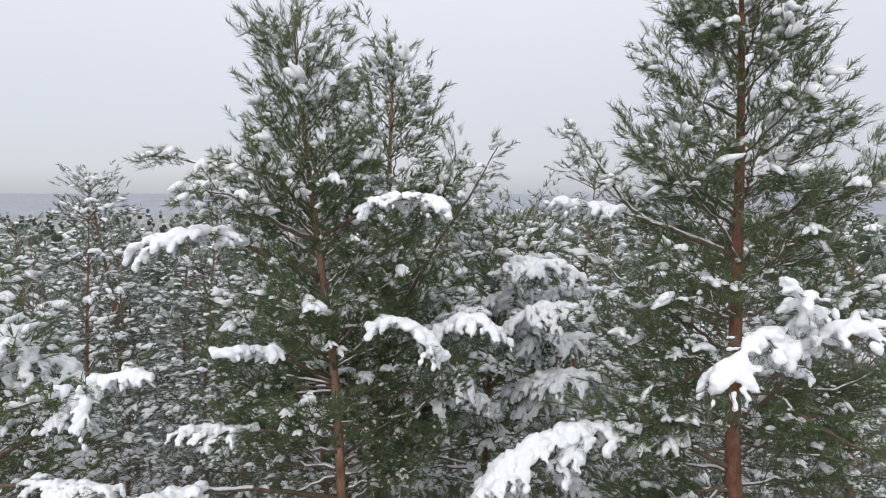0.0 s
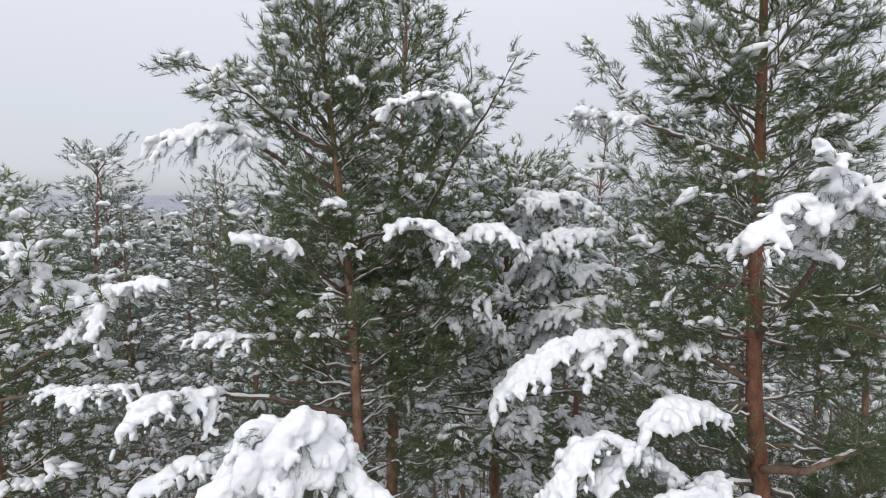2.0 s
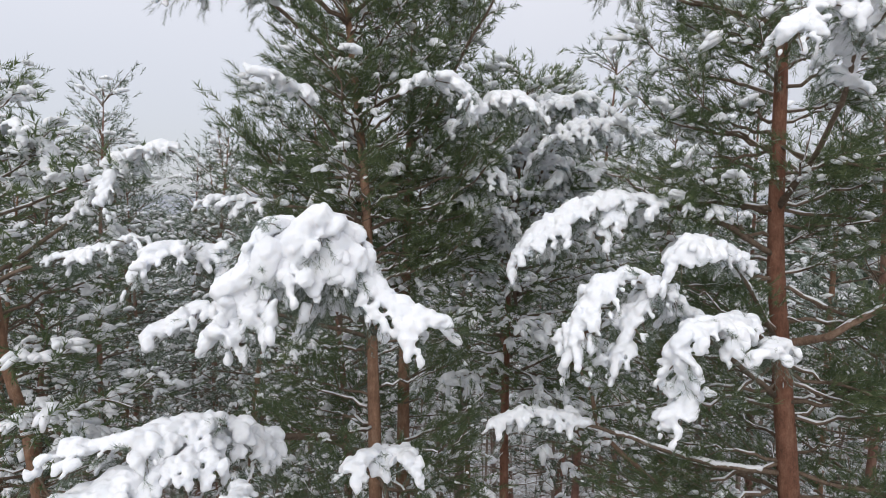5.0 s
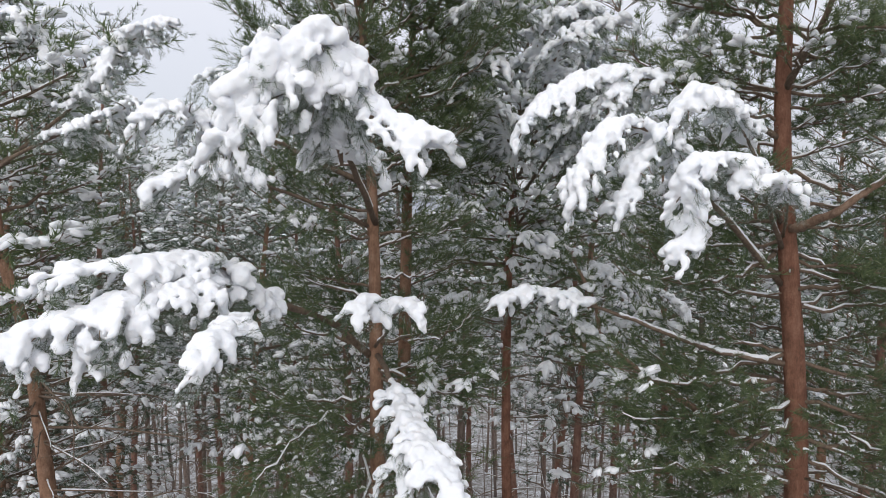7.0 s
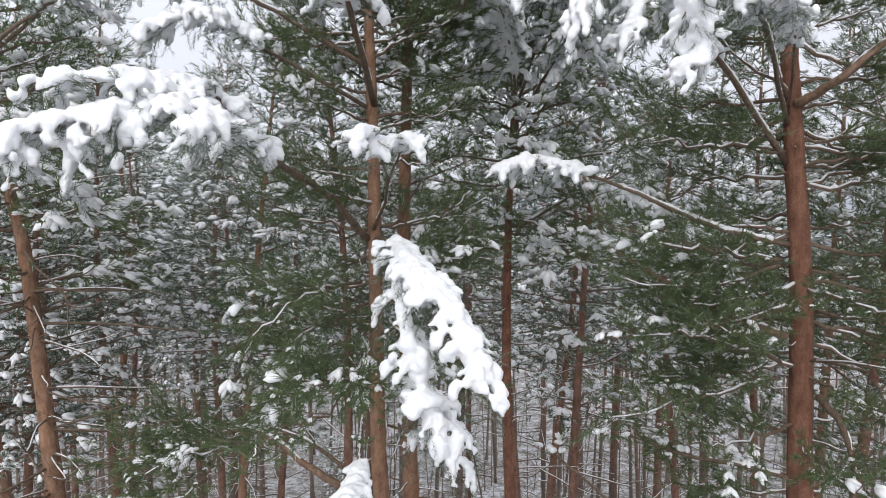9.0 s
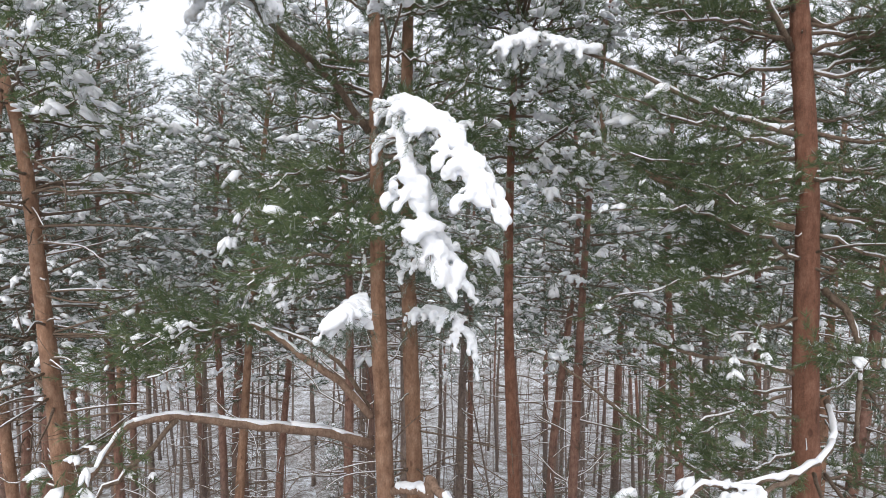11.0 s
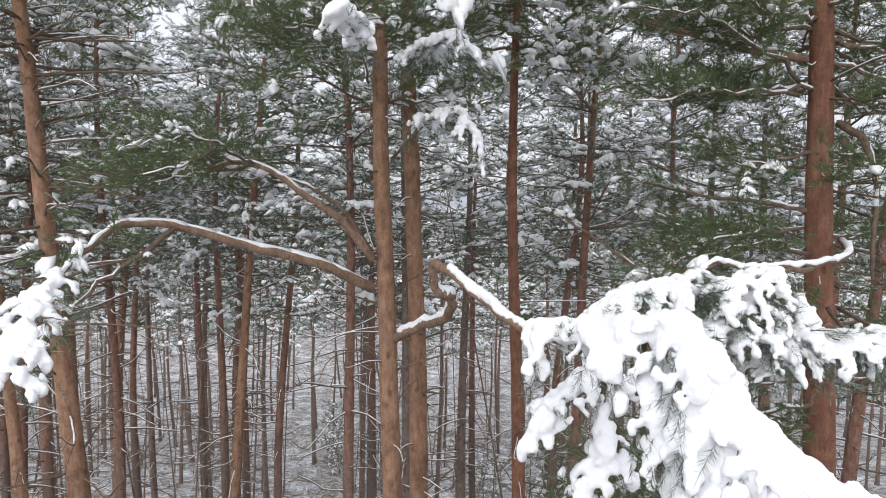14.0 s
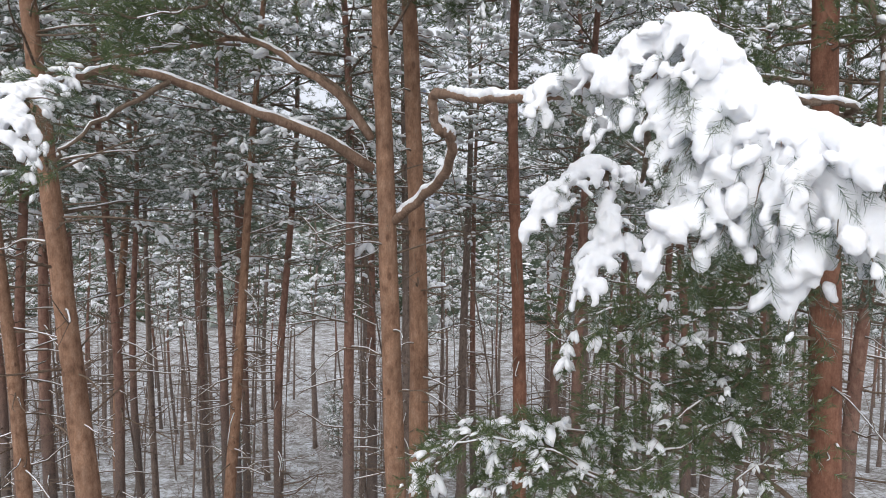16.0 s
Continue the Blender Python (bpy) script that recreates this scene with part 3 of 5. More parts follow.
# ---- the pine in the middle, with orange bark ----
pine_c = Pine("tall Scots pine with orange bark and snow-laden boughs",
              [(-0.84, 6.95, 1.2), (-0.90, 6.90, 3.26), (-1.02, 6.80, 7.12), (-1.06, 6.76, 8.09), (-1.11, 6.85, 11.0), (-1.20, 6.95, 13.2), (-1.32, 6.90, 14.6), (-1.44, 6.80, 15.83), (-1.55, 6.7, 17.3)],
              0.155, M_BARK, 11, NEAR)
pine_c.crown(11.4, 17.2, 18, (4, 5), 1.75, rise=(8, 58), shape=0.75, thin=0.7)
pine_c.crown(8.7, 11.2, 5, (4, 5), 1.7, rise=(-8, 12), shape=0.2, thin=0.85)

# ---- the pine beside it, with redder bark ----
pine_r = Pine("tall Scots pine with red-brown bark and long bare lower limbs",
              [(3.76, 6.6, 2.0), (3.73, 6.6, 3.72), (3.50, 6.6, 7.6), (3.42, 6.6, 9.6), (3.21, 6.6, 11.7), (3.12, 6.6, 12.7), (3.04, 6.5, 14.7), (2.97, 6.4, 16.3), (2.9, 6.4, 18.2)],
              0.215, M_BARK_RED, 23, NEAR)
pine_r.crown(12.2, 18.1, 17, (4, 5), 2.0, rise=(8, 55), shape=0.7, thin=0.8)
pine_r.crown(8.8, 12.0, 7, (5, 6), 2.1, rise=(-10, 10), shape=0.1, snow=0.08, thin=0.9)
pine_r.crown(5.6, 8.6, 4, (3, 4), 1.9, rise=(-18, -5), shape=0.1, snow=0.1, thin=0.7)

pine_c2 = Pine("slender pine with orange bark close behind another trunk",
               [(-0.66, 7.8, 1.0), (-0.68, 7.8, 2.84), (-0.70, 7.8, 5.46), (-0.79, 7.8, 8.0), (-0.85, 7.8, 9.93), (-0.80, 8.3, 13.5), (-0.70, 9.2, 17.5)],
               0.168, M_BARK, 31, MID)
pine_c2.crown(12.0, 17.4, 14, 4, 1.7, rise=(10, 55), shape=0.7)
pine_l = Pine("leaning Scots pine with orange-brown bark",
              [(-4.6, 7.4, 1.5), (-4.72, 7.4, 2.97), (-5.05, 7.4, 6.9), (-5.30, 7.4, 10.0), (-5.62, 7.4, 11.6), (-5.9, 7.6, 14.9)],
              0.19, M_BARK, 41, MID)
pine_l.crown(9.6, 14.7, 11, (3, 4), 2.2, rise=(0, 40), shape=0.6, droop=0.08)

pine_d = Pine("snow-covered pine with a slender reddish trunk",
              [(0.92, 10.5, 1.0), (0.87, 10.5, 4.0), (0.70, 10.5, 8.0), (0.75, 10.4, 12.0), (1.0, 10.2, 15.2)], 0.16, M_BARK_RED, 51, DENSE)
pine_d.crown(9.8, 15.1, 13, 5, 2.9, rise=(-5, 42), shape=0.6, droop=0.1)
pine_d.dead_twigs(2.0, 9.5, 26, (0.3, 1.3))

# ---- boughs that stand out one by one: where each leaves the trunk, and the bends on its way ----
pine_c.limb([(-1.41, 6.80, 15.26), (-1.81, 6.70, 15.71), (-2.40, 6.70, 15.83), (-3.08, 6.70, 15.91)], 0.026, snow=0.6, bare=0.35, sub_scale=0.7, style=LUSH)
pine_c.limb([(-1.37, 6.85, 14.98), (-1.76, 6.50, 15.24), (-2.08, 6.10, 15.50), (-2.31, 5.90, 15.47)], 0.028, snow=0.6, bare=0.35)
pine_c.limb([(-1.35, 6.90, 14.60), (-1.83, 6.50, 14.89), (-2.17, 6.00, 15.13), (-2.75, 5.80, 15.03)], 0.028, bare=0.5, sub_scale=0.8, style=HEAVY, label="bough bent under heavy fresh snow")
pine_c.limb([(-1.37, 6.85, 15.01), (-0.82, 6.40, 15.31), (-0.46, 6.15, 15.46), (-0.02, 6.00, 15.38)], 0.026, bare=0.5, sub_scale=0.7, style=HEAVY, label="bough bent under heavy fresh snow")
pine_c.limb([(-1.12, 4.80, 12.19), (-1.18, 4.35, 12.75), (-1.40, 4.20, 12.75), (-1.59, 4.05, 12.42)], 0.014, bare=0.1, style=CUSHION, label="bough bent under heavy fresh snow")
pine_c.limb([(-1.12, 4.80, 12.19), (-1.09, 4.40, 12.82), (-1.19, 4.10, 12.93), (-1.38, 3.95, 12.64)], 0.014, bare=0.1, style=CUSHION, label="bough bent under heavy fresh snow")
pine_c2.limb([(-0.59, 7.80, 13.92), (-0.16, 7.50, 14.76), (0.29, 7.20, 15.47), (0.59, 6.90, 16.00)], 0.03, snow=0.3, style=LUSH, sub_scale=0.75, bare=0.3)
pine_c2.limb([(-0.69, 8.20, 14.51), (-0.32, 8.00, 15.11), (0.04, 7.90, 15.61), (0.19, 7.80, 16.12)], 0.026, snow=0.4, style=LUSH, sub_scale=0.8, bare=0.3)
pine_c.limb([(-1.10, 6.85, 11.67), (-1.13, 5.00, 12.34), (-1.17, 4.40, 12.56), (-1.24, 4.20, 12.86), (-1.45, 4.10, 12.93), (-1.60, 4.00, 12.64), (-1.67, 3.90, 12.25)], 0.036, bare=0.42, style=HEAVY, label="bough bent under heavy fresh snow")
pine_c.limb([(-1.14, 5.00, 12.37), (-0.99, 4.40, 12.66), (-0.85, 4.30, 12.55), (-0.59, 4.20, 12.37), (-0.35, 4.15, 12.30)], 0.02, bare=0.25, sub_scale=0.75, style=HEAVY, label="bough bent under heavy fresh snow")
pine_c.limb([(-1.17, 6.80, 10.24), (-1.51, 6.20, 10.73), (-1.89, 5.40, 11.06), (-2.02, 4.80, 11.27), (-2.28, 4.40, 11.32), (-2.60, 4.10, 11.19), (-2.95, 3.95, 11.07), (-3.27, 3.80, 10.88)], 0.04, bare=0.42, sub_scale=1.2, style=HEAVY, label="bough bent under heavy fresh snow")
pine_c.limb([(-1.09, 6.70, 10.35), (-0.84, 5.60, 10.82), (-0.90, 4.80, 11.11), (-1.02, 4.60, 11.08)], 0.02, bare=0.75, sub_scale=0.55, style=HEAVY, label="bough bent under heavy fresh snow")
pine_c.limb([(-0.84, 5.60, 10.82), (-0.65, 4.90, 11.10), (-0.53, 4.70, 11.03)], 0.014, bare=0.6, sub_scale=0.5, style=HEAVY, label="bough bent under heavy fresh snow")
pine_c.limb([(-1.08, 6.80, 10.23), (-0.82, 5.60, 10.29), (-0.61, 4.70, 10.20), (-0.40, 4.30, 9.99), (-0.17, 4.05, 9.73), (-0.06, 3.90, 9.52)], 0.032, bare=0.45, sub_scale=0.75, style=HEAVY, label="bough bent under heavy fresh snow")
pine_c.limb([(-0.64, 4.70, 10.22), (-0.62, 4.40, 9.85), (-0.51, 4.20, 9.42), (-0.31, 4.10, 9.03)], 0.018, bare=0.15, sub_scale=0.6, style=HEAVY, label="bough bent under heavy fresh snow")
pine_c.limb([(-0.92, 6.80, 6.26), (-0.60, 6.30, 6.52), (-0.37, 5.60, 6.72), (-0.30, 5.20, 6.92), (-0.33, 5.05, 7.03), (-0.41, 4.95, 7.05), (-0.44, 4.90, 7.17), (-0.42, 4.80, 7.30), (-0.15, 4.20, 7.19), (0.10, 3.50, 7.07), (0.37, 3.20, 7.10), (0.59, 2.90, 7.17), (0.71, 2.70, 7.20), (0.87, 2.50, 6.88), (1.02, 2.30, 6.74), (1.19, 2.10, 6.65)], 0.052, bare=0.68, sub_scale=0.8, style=GIANT, ridge=1.0, label="bough bent under heavy fresh snow")
pine_c.limb([(0.59, 2.90, 7.16), (0.65, 2.70, 6.78), (0.70, 2.60, 6.54), (0.56, 2.50, 6.36)], 0.018, bare=0.2, sub_scale=0.55, style=GIANT, label="bough bent under heavy fresh snow")
pine_c.limb([(0.87, 2.50, 6.87), (0.92, 2.35, 6.58), (0.98, 2.30, 6.38), (0.93, 2.25, 6.18)], 0.016, bare=0.15, sub_scale=0.55, style=GIANT, label="bough bent under heavy fresh snow")
pine_c.limb([(1.02, 2.30, 6.73), (1.08, 2.20, 6.50), (1.17, 2.15, 6.31)], 0.014, bare=0.15, sub_scale=0.55, style=GIANT, label="bough bent under heavy fresh snow")
pine_c.limb([(0.72, 2.70, 7.19), (0.76, 2.50, 6.76), (0.84, 2.40, 6.39)], 0.014, bare=0.3, sub_scale=0.5, style=GIANT, label="bough bent under heavy fresh snow")
pine_c.limb([(0.66, 3.10, 6.95), (0.82, 3.80, 6.61), (0.58, 3.80, 6.71), (0.30, 3.70, 6.55), (0.19, 3.60, 6.41)], 0.02, bare=0.5, sub_scale=0.5, style=HEAVY, label="bough bent under heavy fresh snow")
pine_c.limb([(0.63, 3.80, 6.69), (0.61, 3.60, 6.31), (0.43, 3.50, 6.03)], 0.012, bare=0.25, sub_scale=0.45, style=HEAVY, label="bough bent under heavy fresh snow")
pine_c.limb([(-1.15, 6.75, 6.82), (-1.64, 6.30, 7.13), (-2.24, 5.90, 7.34), (-2.76, 5.55, 7.53), (-3.06, 5.20, 7.55), (-3.04, 4.60, 7.36)], 0.06, snow=0.3, bare=0.8, ridge=0.9)
pine_c.limb([(-3.04, 4.60, 7.36), (-2.93, 4.10, 7.23), (-2.77, 3.60, 7.05), (-2.73, 3.30, 6.78)], 0.02, bare=0.3, sub_scale=0.8, style=LADEN, label="bough bent under heavy fresh snow")
pine_c.limb([(-2.76, 5.55, 7.51), (-2.98, 5.20, 7.26), (-3.29, 5.00, 6.95), (-3.46, 4.90, 6.72)], 0.026, snow=0.4, bare=0.75, ridge=0.9)
pine_c.limb([(-1.15, 6.75, 7.14), (-1.47, 6.60, 7.56), (-1.87, 6.60, 7.84), (-2.42, 6.70, 8.15), (-3.04, 6.60, 8.04), (-3.98, 6.40, 7.85)], 0.05, snow=0.15, bare=0.45, ridge=0.7)
pine_r.limb([(2.55, 5.00, 7.28), (1.95, 4.60, 7.26), (1.54, 4.40, 7.15), (1.11, 4.30, 7.22), (0.71, 4.10, 7.09)], 0.022, bare=0.25, style=LADEN, sub_scale=1.2, label="bough bent under heavy fresh snow")
pine_r.limb([(3.47, 6.30, 6.74), (2.98, 5.20, 6.69), (2.27, 4.60, 6.83), (1.67, 4.20, 6.86)], 0.022, bare=0.4, style=LADEN, sub_scale=1.2, label="bough bent under heavy fresh snow")
pine_r.limb([(3.58, 6.30, 6.74), (3.22, 5.00, 6.72), (2.63, 4.50, 6.79), (2.27, 4.30, 6.75)], 0.022, bare=0.4, style=LADEN, sub_scale=1.2, label="bough bent under heavy fresh snow")
pine_d.limb([(0.85, 10.40, 12.51), (1.04, 9.00, 13.51), (1.20, 8.20, 13.98), (1.75, 7.80, 14.05)], 0.03, bare=0.35, sub_scale=1.2, style=HEAVY, label="bough bent under heavy fresh snow")
pine_d.limb([(0.86, 10.40, 11.94), (1.33, 8.80, 12.88), (1.72, 7.90, 13.20), (2.04, 7.80, 13.28)], 0.03, bare=0.35, sub_scale=1.2, style=HEAVY, label="bough bent under heavy fresh snow")
pine_d.limb([(0.84, 10.40, 12.98), (0.91, 9.30, 13.99), (1.10, 9.00, 14.38), (1.61, 8.80, 14.53)], 0.026, bare=0.35, sub_scale=1.1, style=HEAVY, label="bough bent under heavy fresh snow")
pine_d.limb([(0.86, 10.40, 11.37), (0.53, 8.60, 12.59), (0.22, 7.60, 13.02), (-0.14, 7.20, 13.13)], 0.028, bare=0.45, sub_scale=1.1, style=HEAVY, label="bough bent under heavy fresh snow")
pine_l.limb([(-6.17, 7.50, 13.41), (-5.61, 7.30, 13.75), (-5.08, 7.20, 13.92), (-4.77, 7.20, 13.56)], 0.026, bare=0.3, style=HEAVY, label="bough bent under heavy fresh snow")
pine_l.limb([(-6.05, 7.40, 11.93), (-4.63, 6.50, 12.42), (-3.70, 6.00, 12.62), (-3.07, 5.60, 12.78)], 0.03, bare=0.55, style=LADEN, label="bough bent under heavy fresh snow")
pine_l.limb([(-6.00, 7.40, 12.75), (-4.92, 7.00, 13.07), (-4.05, 6.80, 13.34), (-3.43, 6.80, 13.59)], 0.028, snow=0.6, bare=0.35)
pine_c.limb([(-1.20, 6.90, 12.09), (-1.98, 6.30, 12.47), (-2.48, 5.80, 12.64), (-2.78, 5.40, 12.67), (-2.94, 5.30, 12.45)], 0.03, bare=0.6, style=HEAVY, label="bough bent under heavy fresh snow")
pine_c.limb([(-1.23, 6.90, 12.97), (-1.68, 6.50, 13.02), (-2.14, 6.30, 13.10), (-2.62, 6.20, 13.11)], 0.024, bare=0.55, style=LADEN, label="bough bent under heavy fresh snow")
pine_r.limb([(3.48, 6.50, 5.09), (2.55, 5.90, 5.22), (1.90, 5.60, 5.18), (1.26, 5.30, 5.34)], 0.024, style=LUSH)
pine_r.limb([(3.49, 6.50, 4.85), (2.62, 5.80, 4.97), (1.99, 5.40, 4.83), (1.54, 5.20, 4.59)], 0.024, style=LUSH)
pine_r.limb([(3.52, 6.50, 4.37), (2.29, 5.60, 4.55), (1.54, 5.20, 4.39), (1.02, 5.00, 4.28)], 0.024, style=LUSH)
pine_r.limb([(3.54, 6.50, 4.00), (2.66, 5.80, 4.05), (2.12, 5.50, 3.91)], 0.022, style=LUSH)
pine_r.limb([(3.45, 6.50, 5.68), (2.53, 5.80, 5.77), (1.66, 5.40, 5.72), (0.94, 5.20, 5.55), (0.64, 5.10, 5.38)], 0.024, style=LUSH)
pine_r.limb([(3.58, 6.50, 3.26), (2.15, 5.80, 3.65), (1.17, 5.20, 4.09), (0.42, 5.00, 4.51), (-0.14, 4.90, 4.59), (-0.54, 4.80, 4.30)], 0.026, style=LUSH, bare=0.4, snow=0.5)
pine_r.limb([(1.17, 5.20, 4.09), (0.65, 5.00, 4.32), (0.18, 4.90, 4.27), (-0.05, 4.80, 4.08)], 0.014, style=LUSH, bare=0.2, snow=0.6)
pine_c.limb([(-2.39, 6.70, 8.12), (-2.77, 6.60, 8.20), (-3.20, 6.50, 8.24), (-3.67, 6.40, 8.11)], 0.016, style=LUSH)
pine_c.limb([(-2.51, 6.70, 8.09), (-2.89, 6.30, 8.02), (-3.25, 6.10, 7.89)], 0.016, style=LUSH)
pine_c.limb([(-2.77, 6.60, 8.13), (-2.98, 6.40, 8.34), (-3.39, 6.30, 8.35)], 0.014, style=LUSH)
pine_r.limb([(3.19, 6.40, 7.53), (2.44, 6.00, 7.48), (1.83, 5.80, 7.41), (1.44, 5.70, 7.22)], 0.02, style=LUSH)
pine_r.limb([(3.12, 6.40, 8.85), (2.33, 6.00, 8.84), (1.68, 5.80, 8.72), (1.14, 5.70, 8.61)], 0.022, style=LUSH)
pine_r.limb([(3.06, 6.40, 10.02), (2.28, 6.00, 9.88), (1.63, 5.80, 9.89), (1.20, 5.70, 9.96)], 0.022, style=LUSH)
pine_c.limb([(-1.17, 6.80, 9.54), (-1.60, 6.10, 9.39), (-1.94, 5.60, 9.23)], 0.02, snow=0.2, bare=0.2)
pine_c.limb([(-1.01, 6.70, 9.41), (-0.62, 6.00, 9.28), (-0.29, 5.60, 9.00)], 0.02, snow=0.5, bare=0.2)
pine_c.limb([(-1.17, 6.80, 7.21), (-1.46, 6.90, 7.63), (-1.92, 7.00, 7.93), (-2.52, 7.10, 8.10)], 0.03, snow=0.3, bare=0.8)
pine_c.limb([(-1.25, 6.70, 8.81), (-1.56, 5.90, 8.90), (-1.84, 5.40, 8.78)], 0.018, snow=0.2, bare=0.2)
pine_c.limb([(-1.23, 6.70, 9.78), (-1.54, 5.90, 9.78), (-1.84, 5.40, 9.65), (-2.02, 5.20, 9.40)], 0.02, snow=0.3, bare=0.2)
pine_r.limb([(3.01, 6.50, 14.86), (2.49, 6.70, 15.11), (2.16, 7.00, 15.28), (1.92, 7.30, 15.66), (1.59, 7.50, 16.23)], 0.032, snow=0.6, bare=0.4, style=LUSH, sub_scale=0.9)
pine_r.limb([(2.49, 6.70, 15.11), (2.10, 6.80, 15.26), (1.67, 6.80, 15.35), (1.25, 6.80, 15.41)], 0.016, bare=0.5, sub_scale=0.7, style=HEAVY, label="bough bent under heavy fresh snow")
pine_r.limb([(3.25, 6.60, 10.22), (2.33, 6.40, 10.43), (1.39, 6.20, 10.80), (0.59, 6.10, 11.03), (0.15, 6.00, 10.93)], 0.032, bare=0.72, sub_scale=0.8, style=HEAVY, label="bough bent under heavy fresh snow")
pine_r.limb([(3.12, 6.60, 13.03), (2.99, 5.60, 13.70), (2.71, 4.80, 14.25), (2.36, 4.50, 14.48), (1.99, 4.30, 14.30), (1.83, 4.20, 14.12)], 0.032, snow=0.5, bare=0.5, sub_scale=0.75, style=HEAVY, label="bough bent under heavy fresh snow")
pine_r.limb([(2.71, 4.80, 14.25), (2.67, 4.50, 14.64), (2.44, 4.40, 14.84)], 0.016, snow=0.5, bare=0.3, sub_scale=0.6, style=HEAVY, label="bough bent under heavy fresh snow")
pine_r.limb([(2.71, 4.80, 14.25), (2.77, 4.40, 14.53), (3.01, 4.30, 14.59)], 0.016, snow=0.5, bare=0.3, sub_scale=0.7, style=HEAVY, label="bough bent under heavy fresh snow")
pine_c.limb([(-1.25, 6.85, 14.02), (-0.73, 6.30, 14.18), (-0.39, 6.00, 14.24), (-0.15, 5.90, 14.11), (-0.05, 5.85, 13.90)], 0.024, bare=0.5, sub_scale=0.7, style=HEAVY, label="bough bent under heavy fresh snow")
pine_c2.limb([(-0.72, 8.00, 13.54), (-0.08, 7.00, 13.96), (0.25, 6.60, 14.16), (0.53, 6.50, 14.10)], 0.024, bare=0.5, sub_scale=0.75, style=HEAVY, label="bough bent under heavy fresh snow")
pine_c2.limb([(-0.72, 7.90, 12.69), (-0.26, 7.30, 13.25), (0.05, 7.10, 13.46), (0.30, 7.00, 13.34)], 0.022, bare=0.45, sub_scale=0.9, style=HEAVY, label="bough bent under heavy fresh snow")
pine_r.limb([(3.14, 6.60, 12.55), (2.31, 6.40, 12.99), (1.58, 6.25, 13.12), (1.04, 6.10, 13.09), (0.58, 5.95, 12.83), (0.36, 5.90, 12.57)], 0.034, bare=0.45, sub_scale=0.85, style=HEAVY, label="bough bent under heavy fresh snow")
pine_r.limb([(1.58, 6.25, 13.12), (1.26, 6.10, 12.98), (1.13, 6.00, 12.77)], 0.016, bare=0.2, sub_scale=0.6, style=HEAVY, label="bough bent under heavy fresh snow")
pine_r.limb([(3.17, 6.60, 11.69), (2.26, 5.60, 12.54), (1.70, 5.10, 12.78), (1.48, 5.00, 12.60)], 0.026, bare=0.5, sub_scale=0.7, style=HEAVY, label="bough bent under heavy fresh snow")
pine_r.limb([(3.18, 6.60, 11.07), (2.02, 5.60, 11.92), (1.38, 5.10, 12.43), (0.97, 4.95, 12.49), (0.73, 4.85, 12.22), (0.64, 4.80, 11.97)], 0.034, bare=0.45, sub_scale=0.75, style=HEAVY, label="bough bent under heavy fresh snow")
pine_r.limb([(1.38, 5.10, 12.43), (1.15, 4.90, 12.16), (1.01, 4.85, 11.86)], 0.016, bare=0.15, sub_scale=0.55, style=HEAVY, label="bough bent under heavy fresh snow")
pine_r.limb([(3.18, 6.60, 11.44), (2.21, 5.20, 12.10), (1.58, 4.50, 12.20), (1.33, 4.40, 12.04), (1.46, 4.45, 11.72), (1.27, 4.45, 11.56)], 0.026, bare=0.5, sub_scale=0.6, style=HEAVY, label="bough bent under heavy fresh snow")
pine_r.limb([(3.18, 6.60, 11.56), (2.25, 4.80, 12.01), (1.92, 4.36, 12.06), (1.81, 4.30, 12.02)], 0.018, bare=0.6, sub_scale=0.35, style=HEAVY, label="bough bent under heavy fresh snow")
pine_r.limb([(2.21, 5.20, 12.10), (1.83, 4.60, 12.19), (1.71, 4.50, 12.04)], 0.012, bare=0.4, sub_scale=0.4, style=HEAVY, label="bough bent under heavy fresh snow")
pine_c.limb([(-1.89, 5.40, 11.06), (-1.76, 4.40, 11.06), (-1.67, 3.70, 11.10), (-1.67, 3.35, 11.02)], 0.016, bare=0.5, sub_scale=0.5, style=HEAVY, label="bough bent under heavy fresh snow")
pine_c.limb([(-1.18, 6.80, 11.64), (-1.99, 6.00, 12.05), (-2.31, 5.40, 12.18), (-2.53, 5.25, 12.12), (-2.80, 5.20, 11.94)], 0.024, bare=0.55, sub_scale=0.6, style=HEAVY, label="bough bent under heavy fresh snow")
pine_l.limb([(-6.07, 7.50, 12.87), (-5.37, 7.70, 13.33), (-4.94, 7.80, 13.43), (-4.54, 7.70, 13.23)], 0.026, bare=0.35, sub_scale=0.9, style=HEAVY, label="bough bent under heavy fresh snow")
pine_l.limb([(-5.91, 7.40, 12.07), (-4.56, 7.00, 12.82), (-3.70, 6.60, 13.42), (-3.25, 6.40, 13.63), (-3.04, 6.30, 13.61)], 0.028, bare=0.5, sub_scale=0.7, style=HEAVY, label="bough bent under heavy fresh snow")
pine_l.limb([(-3.70, 6.60, 13.42), (-3.69, 6.40, 13.32), (-3.73, 6.30, 13.10)], 0.012, bare=0.2, sub_scale=0.5, style=HEAVY, label="bough bent under heavy fresh snow")
pine_c.limb([(-1.26, 6.90, 13.47), (-1.54, 5.90, 13.95), (-1.73, 5.40, 14.11), (-1.86, 5.30, 14.13)], 0.018, bare=0.65, sub_scale=0.4, style=HEAVY, label="bough bent under heavy fresh snow")
pine_c.limb([(-1.16, 6.75, 9.29), (-1.04, 5.20, 9.22), (-1.22, 4.30, 9.15), (-1.51, 4.10, 9.05), (-1.62, 4.00, 8.96)], 0.022, bare=0.3, style=LUSH)
